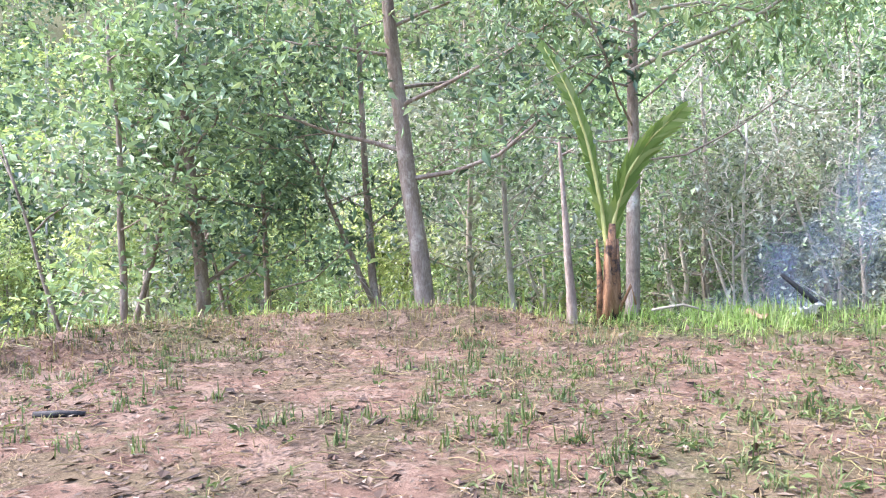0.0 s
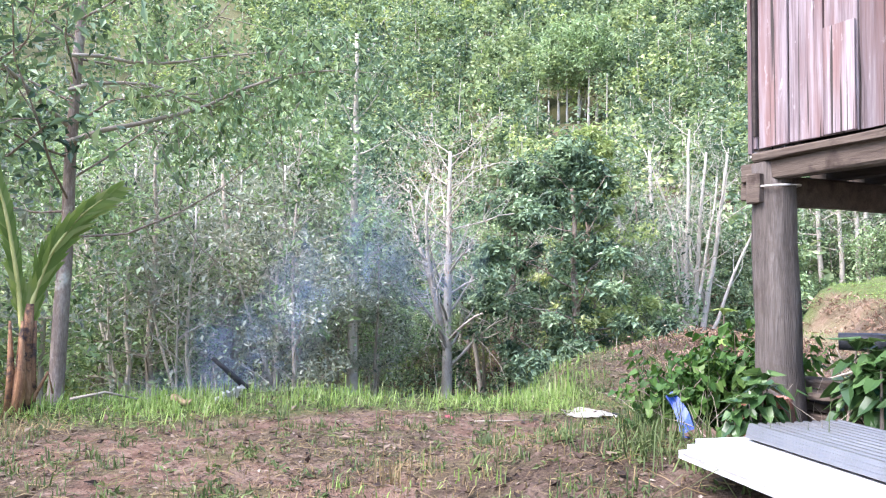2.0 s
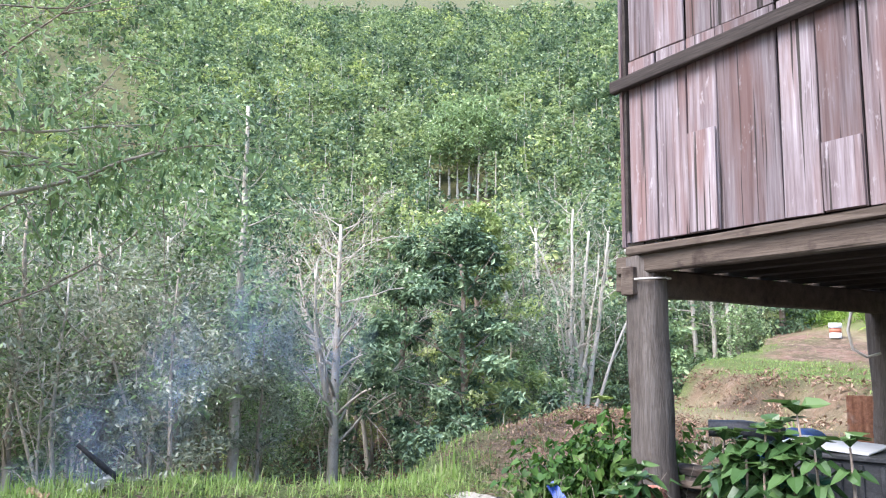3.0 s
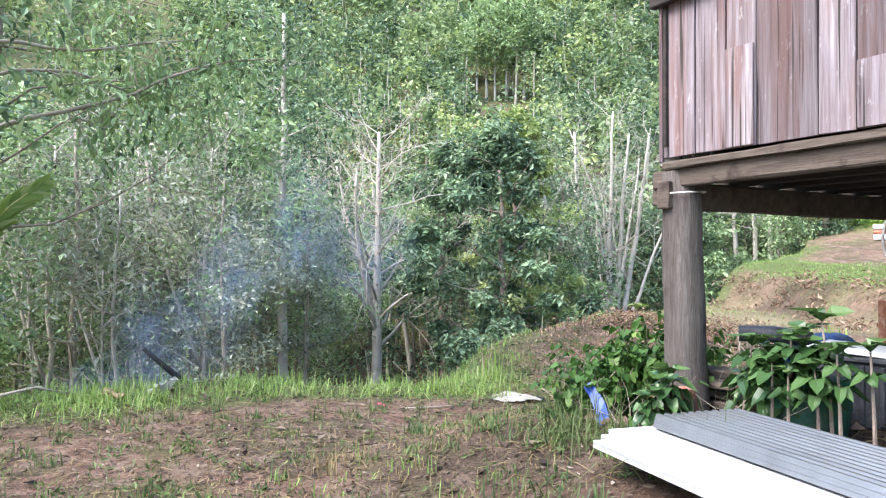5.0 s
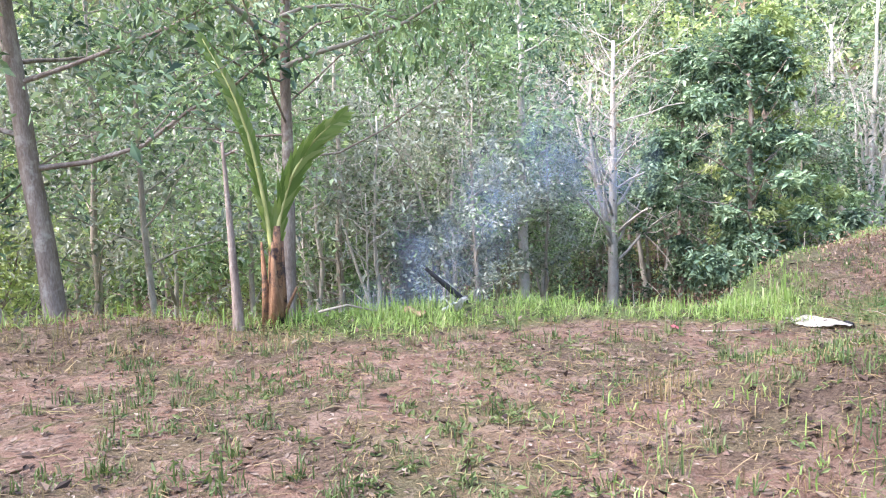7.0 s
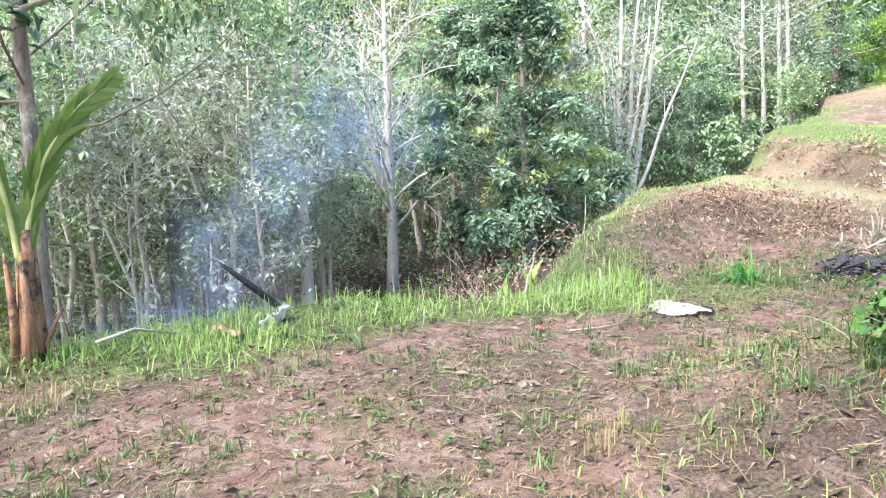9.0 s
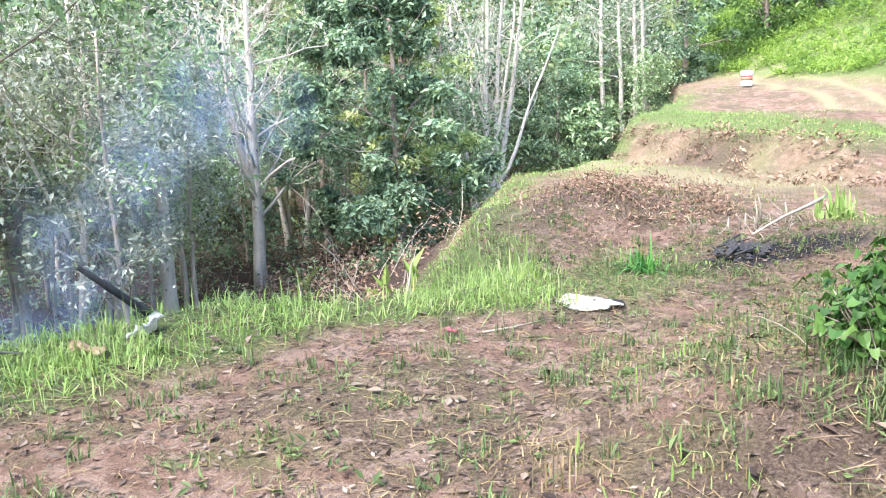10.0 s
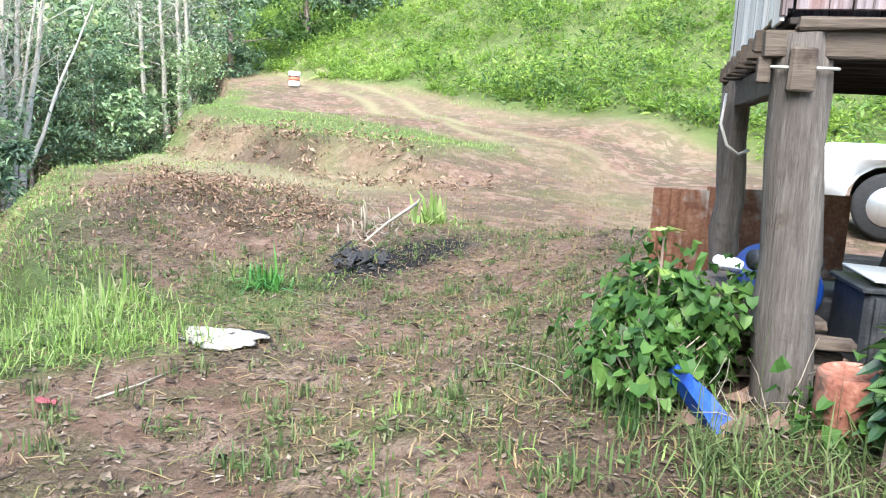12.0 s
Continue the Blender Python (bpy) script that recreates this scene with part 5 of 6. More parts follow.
def stick(name, pts, r, mat, label, category="stick", sides=7):
    p = np.array(pts, float)
    ob = new(name, Soup().add(*tube(p - p[0], r, sides, rough=0.08)).mesh(name, mat, True))
    ob.location = p[0]
    return tagged(ob, label, category)


M_CHAR = surface("charred_wood", [(0.008, 0.008, 0.009), (0.022, 0.021, 0.021), (0.06, 0.057, 0.055)], 16, (1, 1, 1), 0.8, bumps=0.7)
M_STICK = surface("dry_stick", [(0.154, 0.126, 0.091), (0.252, 0.217, 0.168), (0.336, 0.301, 0.245)], 14, (1, 1, 1), 0.9)
SX, SY = -2.0, 4.57
stick("charred_pole", [(4.75, 9.15, -0.55), (4.33, 9.19, -0.20), (4.05, 9.23, 0.06), (3.78, 9.28, 0.30)], [0.045, 0.04, 0.035, 0.022], M_CHAR, "black charred pole leaning out of the gully", "log")
stick("stick", [(SX - 0.13, SY - 0.03, gz(SX - 0.13, SY - 0.03) + 0.01), (SX, SY, gz(SX, SY) + 0.016), (SX + 0.13, SY + 0.04, gz(SX + 0.13, SY + 0.04) + 0.01)], [0.02, 0.021, 0.016], M_CHAR, "short dark stick lying on the soil")
stick("stick", [(4.95, 5.85, gz(4.95, 5.85) + 0.015), (5.2, 5.75, gz(5.2, 5.75) + 0.015), (5.55, 5.66, gz(5.55, 5.66) + 0.012)], [0.007, 0.006, 0.004], M_STICK, "thin pale stick lying on the soil")
stick("stick", [(2.0, 7.75, gz(2.0, 7.75) + 0.12), (2.3, 7.8, gz(2.3, 7.8) + 0.14), (2.6, 7.75, gz(2.6, 7.75) + 0.05)], [0.014, 0.012, 0.008], M_STICK, "pale arched twig beside the palm")

# burnt heap
hx, hy = 9.35, 5.35
heap = thing("burnt_heap", pose(hx, hy, gz(hx, hy)), "black heap of ash and charred sticks on burnt ground", "fire remains")
r_ = np.random.default_rng(17)
ash = Soup()
for _ in range(60):
    c = r_.normal(size=3) * [0.42, 0.17, 0.0]
    rr = r_.uniform(0.04, 0.09) * math.exp(-abs(c[0]) * 0.9)
    ash.add(base * rr * r_.uniform(0.7, 1.3, (6, 3)) + c + [0, 0, rr * 0.55], (), octa)
tagged(part("ash", ash.mesh("ash", M_CHAR), None, heap), kind="stuff")
for k in range(9):
    a = r_.uniform(-0.6, 0.6)
    c = r_.normal(size=2) * [0.4, 0.15]
    L = r_.uniform(0.15, 0.4)
    part("charred_stick", Soup().add(*tube([(c[0] - math.cos(a) * L, c[1] - math.sin(a) * L, 0.04), (c[0] + math.cos(a) * L, c[1] + math.sin(a) * L, r_.uniform(0.05, 0.10))], [0.016, 0.010], 6)).mesh("charred_stick", M_CHAR, True), None, heap)
stick("fallen_branch", [(9.75, 5.42, gz(9.75, 5.42) + 0.08), (10.5, 5.30, 0.18), (11.2, 5.16, 0.27), (11.7, 5.08, 0.33)], [0.014, 0.017, 0.021, 0.024], M_STICK, "pale broken branch lying across the burnt heap", "log")
for k in range(9):
    x, y = 10.0 + r_.uniform(-0.3, 1.3), 5.75 + r_.normal() * 0.22
    h = r_.uniform(0.12, 0.4)
    stick("dry_stalk", [(x, y, gz(x, y) - 0.03), (x + r_.normal() * 0.03, y, gz(x, y) + h * 0.6), (x + r_.normal() * 0.08, y + 0.02, gz(x, y) + h)], [0.014, 0.012, 0.006], M_STICK, "dry broken stalk standing behind the burnt heap", "stalk")
# twiggy dead brush under the branch
tws = Soup()
for _ in range(36):
    x, y = 10.4 + r_.normal() * 0.6, 5.45 + r_.normal() * 0.18
    p, rr = limb((x, y, gz(x, y)), (r_.normal(), r_.normal(), 0.7), r_.uniform(0.12, 0.32), 0.007, r_, 0.5, 4)
    tws.add(*tube(p, rr, 4, False))
stuff("dead_brush", tws, M_STICK, "dry dead twigs heaped by the burnt ground", "brush")


def clump(x, y, n, h, w, spread, mat, label, seed, lean=0.8):
    r2 = np.random.default_rng(seed)
    p = np.repeat([[x, y]], n, axis=0) + r2.normal(size=(n, 2)) * spread
    ob = new("grass_clump", Soup().add(*blades(p, h, r2, w, lean)).mesh("grass_clump", mat))
    return tagged(ob, label, "grass")


M_LILY = foliage("strap_leaves", [(0.035, 0.12, 0.025), (0.06, 0.18, 0.04), (0.09, 0.24, 0.05), (0.14, 0.30, 0.07)], 0.3, 0.4)
clump(7.88, 5.92, 110, 0.24, 0.011, 0.08, M_LILY, "dark green strap-leaved clump at the clearing's edge", 1)
clump(11.6, 4.9, 80, 0.30, 0.02, 0.13, M_GRASS, "green grass clump by the broken branch", 2)
clump(6.9, 6.7, 60, 0.24, 0.009, 0.12, M_GRASS, "tall green grass clump beside the gully", 3, 0.4)
clump(3.05, 4.1, 22, 0.17, 0.0035, 0.05, M_STRAW, "single upright grass tuft on the soil", 4, 0.3)
clump(2.35, 3.25, 26, 0.18, 0.0035, 0.06, M_WEED, "single upright grass tuft near the camera", 5, 0.35)
# banana-like seedlings on the valley slope
for k, (az, r, h) in enumerate(((38.0, 24, 0.7), (41.5, 17.5, 0.5), (43.0, 16.0, 0.45))):
    x, y = polar(az, r)
    r2 = np.random.default_rng(100 + k)
    t = thing("broadleaf_seedling", pose(x, y, gz(x, y)), "bright green broad-leaved seedling on the slope", "plant")
    v, q = leaf_cloud(np.array([[0, 0, h * 0.35]] * 8) + r2.normal(size=(8, 3)) * 0.05, h * 0.8, r2, -0.9, 0.28)
    part("foliage", np_mesh("foliage", v, q, (), M_PALM), None, t)
    part("stem", Soup().add(*tube([(0, 0, -0.1), (0, 0, h * 0.5)], [0.03, 0.02], 6)).mesh("stem", M_PALM_RIB), None, t)

# drum far up the track
M_DRUM = surface("drum_white", [(0.62, 0.62, 0.62), (0.78, 0.78, 0.78), (0.84, 0.84, 0.84)], 4, roughness=0.5, bumps=0.1)
M_DRUM_RED = surface("drum_red", [(0.42, 0.12, 0.07), (0.58, 0.22, 0.14)], 4, roughness=0.6, bumps=0.1)
bx, by = 38.0, 14.4
drum = thing("marker_drum", pose(bx, by, gz(bx, by)) @ Matrix.Scale(0.82, 4), "white drum with a red band beside the track", "drum")
part("body", Soup().add(*tube([(0, 0, 0), (0, 0, 0.02), (0, 0, 0.3)], [0.28, 0.3, 0.3], 20)).mesh("body", M_DRUM, True), None, drum)
part("band", Soup().add(*tube([(0, 0, 0.3), (0, 0, 0.55)], [0.305, 0.305], 20)).mesh("band", M_DRUM_RED, True), None, drum, "red painted band")
part("lid", Soup().add(*tube([(0, 0, 0.55), (0, 0, 0.8), (0, 0, 0.83)], [0.34, 0.34, 0.30], 20)).mesh("lid", M_DRUM, True), None, drum)

# ---------------------------------------------------------------- things at the house
M_ALU = surface("sheet_metal", [(0.194, 0.203, 0.21), (0.251, 0.258, 0.267), (0.29, 0.299, 0.306)], 5, (0.15, 1, 1), 0.38, 0.75, 0.15, blotch=(0.18, 0.184, 0.184))
M_ALU_WHITE = surface("white_panel", [(0.40, 0.405, 0.415), (0.48, 0.485, 0.49), (0.54, 0.545, 0.55)], 4, (0.2, 1, 1), 0.45, 0.0, 0.1)


def profile_sheet(length, prof, thick=0.004):
    """A long sheet with the given cross-section of (v, z) pairs."""
    s = Soup()
    n = len(prof)
    lo = np.array([(0, a, b_) for a, b_ in prof])
    hi = lo + [length, 0, 0]
    v = np.concatenate([lo, hi, lo + [0, 0, thick], hi + [0, 0, thick]])
    q = []
    for i in range(n - 1):
        q.append((i, i + 1, n + i + 1, n + i))
        q.append((2 * n + i, 3 * n + i, 3 * n + i + 1, 2 * n + i + 1))
        q += [(i, 2 * n + i, 2 * n + i + 1, i + 1), (n + i, n + i + 1, 3 * n + i + 1, 3 * n + i)]
    q += [(0, n, 3 * n, 2 * n), (n - 1, 3 * n - 1, 4 * n - 1, 2 * n - 1)]
    return s.add(v, q)


pile = thing("roofing_stack", at_house(0.49, -0.94, 0.455, 0.3, 0.3, -12), "stack of white and ribbed metal roofing sheets on timbers", "roofing sheets")
for k in range(3):
    sh = profile_sheet(3.6 - 0.1 * k, [(0.0 + 0.02 * k, -0.03), (0.0 + 0.02 * k, 0.0), (0.46 + 0.02 * k, 0.0), (0.46 + 0.02 * k, -0.02)])
    o = part("flat_panel", sh.mesh("flat_panel", M_ALU_WHITE), None, pile, "white flat metal panel")
    o.matrix_basis = pose(0.02 - 0.05 * k, 0.05 * k, -0.008 + 0.012 * k, 0, 0, -0.4 * k)
for k in range(5):
    pr = []
    for j in range(11):
        v0 = 0.047 * j
        pr += [(v0, 0.0), (v0 + 0.007, 0.013), (v0 + 0.021, 0.013), (v0 + 0.028, 0.0)]
    o = part("ribbed_panel", profile_sheet(3.3, pr).mesh("ribbed_panel", M_ALU), None, pile, "ribbed bare-metal panel")
    o.matrix_basis = pose(0.0 - 0.012 * k, 0.34 + 0.012 * k, 0.034 + 0.009 * k, 0, 0, 0.3 * (k % 2))
for k in range(3):
    part("bearer", bar((0.09, 0.66, 0.09), (0.72 + 1.2 * k, 0.42, -0.075), (0, 0, 5), 0.006, k, 0.006), M_DARK_SHADE_BEAM, pile)
for k in range(3):
    for j in (0, 1):
        part("block", bar((0.14, 0.14, 0.24), (0.72 + 1.2 * k, 0.22 + 0.46 * j, -0.23), (0, 0, 9 * k), 0.01, k + j, 0.008), M_POST, pile)

# rusty sheets standing beyond the house
M_RUST = surface("rusty_tin", [(0.07, 0.0315, 0.0196), (0.154, 0.07, 0.042), (0.252, 0.147, 0.098)], 5, (1, 1, 0.5), 0.8, 0.2, 0.4, blotch=(0.294, 0.259, 0.231), blotch_at=(0.5, 0.62))
for k, (u0, u1, ztop, tilt) in enumerate(((-0.47, -0.06, 1.00, 1.5), (-0.08, 0.92, 1.03, -1.0))):
    zg = house_ground(u0 + 0.2, 3.0) - 0.03
    w = u1 - u0
    pr = [(w * j / 24, 0.006 * math.sin(j * 1.7) + (0.003 if j % 6 == 0 else 0)) for j in range(25)]
    sh = profile_sheet(ztop - zg, pr, 0.003)
    ob = new("rusty_sheet", sh.mesh("rusty_sheet", M_RUST))
    ob.matrix_world = at_house(u0, 3.0 + 0.03 * k, zg) @ Matrix(((0, 1, 0, 0), (0, 0, 1, 0), (1, 0, 0, 0), (0, 0, 0, 1))) @ pose(0, 0, 0, tilt, 0, 0)
    tagged(ob, ("pale rust-streaked metal sheet standing against the post", "dark rusty metal sheet standing under the house")[k], "metal sheet")

# orange clay pot, green tub, black crate, blue barrel, pipe, planks
M_ORANGE = surface("orange_clay", [(0.08, 0.032, 0.022), (0.17, 0.062, 0.04), (0.235, 0.10, 0.07), (0.27, 0.19, 0.15)], 11, roughness=0.85, bumps=0.6, fine=4, blotch=(0.10, 0.062, 0.045), blotch_at=(0.50, 0.58))
M_GREEN = surface("green_plastic", [(0.00465, 0.0372, 0.0232), (0.00775, 0.0589, 0.0357), (0.0186, 0.0837, 0.0558)], 7, roughness=0.6, bumps=0.3, blotch=(0.06, 0.075, 0.05), blotch_at=(0.52, 0.66))
M_BLACK = surface("black_plastic", [(0.012, 0.013, 0.015), (0.03, 0.032, 0.035), (0.07, 0.07, 0.075)], 8, roughness=0.5, bumps=0.2)
M_BLUE = surface("blue_plastic", [(0.0055, 0.028, 0.16), (0.009, 0.046, 0.24), (0.022, 0.08, 0.31)], 6, roughness=0.4, bumps=0.15)


def lathe(name, prof, mat, m, label, category, sides=26):
    p = [(0, 0, z) for r, z in prof]
    s = Soup()
    th = np.arange(sides) / sides * 2 * np.pi
    v = np.array([(r * math.cos(a), r * math.sin(a), z) for r, z in prof for a in th])
    q = [(i * sides + j, i * sides + (j + 1) % sides, (i + 1) * sides + (j + 1) % sides, (i + 1) * sides + j) for i in range(len(prof) - 1) for j in range(sides)]
    ob = new(name, s.add(v, q).mesh(name, mat, True))
    ob.matrix_world = m
    return tagged(ob, label, category)


zg = house_ground(0.43, -0.05)
lathe("orange_pot", [(0.0, 0.0), (0.150, 0.0), (0.154, 0.03), (0.150, 0.15), (0.146, 0.27), (0.142, 0.35), (0.139, 0.40), (0.134, 0.42), (0.124, 0.422), (0.11, 0.405), (0.0, 0.40)], M_ORANGE, at_house(0.35, -0.20, zg - 0.12, 3, -4, 0) @ Matrix.Scale(0.86, 4), "worn orange-red pot filled with soil beside the post", "pot")
zg = house_ground(0.6, 0.4)
tub = lathe("green_tub", [(0.0, 0.0), (0.18, 0.0), (0.20, 0.05), (0.225, 0.2), (0.215, 0.30), (0.21, 0.31), (0.0, 0.31)], M_GREEN, at_house(0.80, 0.24, zg - 0.03), "dark green plastic tub with a lid under the house", "tub")
lid_ob = lathe("lid", [(0.0, 0.345), (0.15, 0.342), (0.222, 0.332), (0.228, 0.315), (0.222, 0.298), (0.212, 0.305)], M_GREEN, Matrix.Identity(4), "", "")
lid_ob.parent = tub
lathe("blue_barrel", [(0.0, -0.3), (0.15, -0.3), (0.17, -0.26), (0.175, -0.1), (0.182, -0.08), (0.175, -0.05), (0.175, 0.1), (0.182, 0.12), (0.17, 0.26), (0.15, 0.3), (0.0, 0.3)], M_BLUE, at_house(0.22, 1.20, house_ground(0.3, 1.1) + 0.30, 90, 0, 8), "blue plastic barrel lying on boards", "barrel")
lathe("dark_tub", [(0.0, 0.0), (0.2, 0.0), (0.24, 0.1), (0.25, 0.26), (0.23, 0.3), (0.0, 0.31)], M_BLACK, at_house(0.52, 1.25, house_ground(0.52, 1.25) - 0.02), "black plastic tub under the house", "tub")
crate = thing("black_crate", at_house(0.80, 0.82, house_ground(0.78, 0.78), 0, 0, 8) @ Matrix.Diagonal((1, 1, 0.74, 1)), "black ribbed plastic crate under the house", "crate")
part("body", bar((0.62, 0.42, 0.5), (0, 0, 0.27), (0, 0, 0), 0.02), M_BLACK, crate)
for k in range(6):
    part("rib", bar((0.025, 0.02, 0.42), (-0.26 + 0.104 * k, -0.218, 0.27), (0, 0, 0), 0.004), M_BLACK, crate)
part("rim", bar((0.66, 0.46, 0.035), (0, 0, 0.52), (0, 0, 0), 0.008), M_BLACK, crate)
lid = part("pale_lid", bar((0.46, 0.36, 0.012), (0, 0, 0), (0, 0, 0), 0.004), M_ALU_WHITE)
lid.matrix_world = at_house(0.74, 0.80, house_ground(0.78, 0.78) + 0.425, 3, 3, 12)
tagged(lid, "pale flat panel resting on the black crate", "panel")
ob = new("black_pipe", Soup().add(*tube([(0, 0, 0), (0.2, 0.01, 0.0), (0.42, 0.02, -0.03)], [0.05, 0.053, 0.05], 12)).mesh("black_pipe", M_BLACK, True))
ob.matrix_world = at_house(0.04, 0.66, 0.86, 0, 0, 37)
tagged(ob, "thick black pipe lying over the heap behind the shrubs", "pipe")
for k, (u0, v0, z0, L, rz) in enumerate(((-0.05, 0.34, 0.42, 0.75, 4), (-0.02, 0.30, 0.475, 0.7, -3), (-0.10, 0.33, 0.53, 0.8, 2), (0.02, 0.28, 0.59, 0.62, -6), (-0.12, 0.35, 0.645, 0.7, 7))):
    ob = part("old_plank", bar((L, 0.13, 0.04), (0, 0, 0), (0, 0, 0), 0.005, 60 + k, 0.006, 5), M_BEAM)
    ob.matrix_world = at_house(u0 + 0.1, v0, z0, 0, 1.5 * (k % 3 - 1), rz)
    tagged(ob, "short weathered plank in a low stack by the post", "plank", "planks by the post")
for k in range(7):
    ob = part("loose_plank", bar((1.5 + 0.2 * (k % 3), 0.11, 0.022), (0, 0, 0), (0, 0, 0), 0.004, 80 + k, 0.004, 5), M_BEAM)
    ob.matrix_world = at_house(1.35 + 0.08 * k, 0.65 + 0.13 * k, house_ground(1.4, 0.8) + 0.20 + 0.018 * k, 0, -2 + k, -12 + 9 * k)
    tagged(ob, "thin loose plank heaped under the house", "plank", "planks under the house")
for k in range(4):
    ob = part("leaning_board", bar((0.10, 0.03, 1.5), (0, 0, 0.75), (0, 0, 0), 0.004, 90 + k, 0.005, 5), M_DARK_SHADE_BEAM)
    ob.matrix_world = at_house(0.95 + 0.28 * k, 2.2, house_ground(1, 2.2) - 0.04, -6, 14 - 5 * k, 0)
    tagged(ob, "dark board leaning under the house", "board", "boards leaning under the house")
bt = Soup()
path = [(0, 0, 0.25), (0.05, 0.01, 0.21), (0.115, 0.015, 0.145), (0.18, 0.0, 0.075), (0.235, -0.02, 0.015)]
bt.add(*tube(path, [0.034, 0.042, 0.052, 0.058, 0.062], 4))
ob = new("blue_duct", bt.mesh("blue_duct", M_BLUE))
ob.matrix_world = at_house(-0.31, -0.28, 0.30, 0, 0, -4)
tagged(ob, "bent bright blue plastic elbow lying in the shrub", "plastic duct")
ob = part("white_tub", bar((0.16, 0.12, 0.06), (0, 0, 0.03), (0, 0, 0), 0.02), M_DRUM)
ob.matrix_world = at_house(-0.02, 1.25, 0.71, 5, 8, 20)
tagged(ob, "small white plastic box on the heap", "box")
ob = part("stone_block", bar((0.5, 0.4, 0.42), (0, 0, 0.16), (0, 0, 0), 0.03, 5, 0.02, 2), M_POST)
ob.matrix_world = at_house(-0.05, 1.36, house_ground(-0.05, 1.36) - 0.1, 0, 0, 14)
tagged(ob, "old wooden block under the heap behind the shrub", "block")
# brick-red earth and rubble by the post
s = Soup()
r2 = np.random.default_rng(77)
for _ in range(120):
    u0, v0 = r2.uniform(-0.4, 0.9), r2.uniform(-0.35, 0.8)
    rr = r2.uniform(0.02, 0.06)
    w = CORNER.xy + Vector(AU) * u0 + Vector(AV) * v0
    s.add(base * rr * r2.uniform(0.6, 1.5, (6, 3)) + [w.x, w.y, gz(w.x, w.y) + rr * 0.3], (), octa)
stuff("rubble", s, M_CLOD, "bits of bark and rubble at the foot of the post", "litter")


# ---------------------------------------------------------------- shrubs in front of the house
def big_leaves(points, dirs, length, width, rng, droop=0.35):
    """Broad folded leaves with a drooping tip, six corners each."""
    s = Soup()
    for p, d in zip(points, dirs):
        d = d / (np.linalg.norm(d) + 1e-9)
        L = length * rng.uniform(0.7, 1.25)
        W = width * L / length * rng.uniform(0.85, 1.15)
        side = np.cross(d, [0, 0, 1.0]) + rng.normal(size=3) * 0.25
        side /= np.linalg.norm(side) + 1e-9
        up = np.cross(side, d)
        dr = np.array([0, 0, -droop * L])
        a, m1, m2, t = p, p + d * L * 0.35 + up * 0.02, p + d * L * 0.7 + dr * 0.35, p + d * L + dr
        s.add([a, m1 + side * W * 0.5 + up * W * 0.15, m1, m1 - side * W * 0.5 + up * W * 0.15, m2 + side * W * 0.38 + up * W * 0.1, m2, m2 - side * W * 0.38 + up * W * 0.1, t],
              [(2, 1, 4, 5), (3, 2, 5, 6)], [(0, 1, 2), (0, 2, 3), (5, 4, 7), (6, 5, 7)])
    return s


r3 = np.random.default_rng(55)
M_LEAF_SHOOT = foliage("leaf_shoot", [(0.016, 0.042, 0.013), (0.034, 0.080, 0.022), (0.064, 0.125, 0.038), (0.11, 0.18, 0.065)], 0.25, 0.38, 3.0, 0.5)


def vine_bush(m, size, count, label, leaf=0.085):
    t = thing("shrub", m, label, "shrub")
    pts, dirs, wood = [], [], Soup()
    for k in range(46):
        az = r3.uniform(0, 6.28)
        p, r = limb((r3.normal() * size[0] * 0.25, r3.normal() * size[1] * 0.25, 0), (math.cos(az) * size[0], math.sin(az) * size[1], size[2] * 1.6), size[2] * r3.uniform(0.7, 1.3), 0.008, r3, 0.8, 7, -0.6)
        wood.add(*tube(p, r, 5, False))
        for _ in range(count // 46):
            i = r3.integers(1, 7)
            pts.append(p[i] + r3.normal(size=3) * 0.06)
            dirs.append(np.array([p[i][0] / size[0], p[i][1] / size[1], 0.25]) * 0.8 + r3.normal(size=3) * 0.55)
    part("stem", wood.mesh("stem", M_BARK), None, t)
    part("foliage", big_leaves(pts, dirs, leaf, leaf * 0.85, r3).mesh("foliage", M_LEAF_BUSH, False), None, t)
    return t


vine_bush(at_house(-0.27, 0.34, house_ground(-0.3, 0.35) - 0.08), (0.22, 0.30, 0.52), 2300, "dense green heart-leaved shrub beside the corner post", 0.072)
vine_bush(at_house(-0.42, -0.08, house_ground(-0.42, -0.1) - 0.05), (0.10, 0.20, 0.36), 800, "low green vine tangle round the blue plastic", 0.06)
vine_bush(at_house(0.30, -0.22, house_ground(0.3, -0.2) - 0.03), (0.20, 0.12, 0.18), 140, "small green creeper at the foot of the post", 0.07)


def whorled(m, height, whorls, leaf, label, mat, lean=(0, 0)):
    """An upright shoot with whorls of long drooping leaves."""
    t = thing("broadleaf_shoot", m, label, "plant")
    n = 8
    tt = np.linspace(0, 1, n)
    st = np.stack([lean[0] * tt ** 1.5, lean[1] * tt ** 1.5, tt * height], -1)
    part("stem", Soup().add(*tube(st, np.linspace(0.012, 0.005, n), 6)).mesh("stem", M_BARK), None, t)
    pts, dirs = [], []
    for k in range(whorls):
        f = 1 - 0.55 * (k / whorls) ** 1.2
        p = np.array([np.interp(f, tt, st[:, a]) for a in range(3)])
        a0 = r3.uniform(0, 6.28)
        for j in range(7):
            a = a0 + j * 0.9 + r3.normal() * 0.2
            pts.append(p)
            dirs.append(np.array([math.cos(a), math.sin(a), 0.6 if k == 0 else 0.12 - 0.18 * k]))
    part("foliage", big_leaves(pts, dirs, leaf, leaf * 0.48, r3, 0.2).mesh("foliage", mat), None, t)
    return t


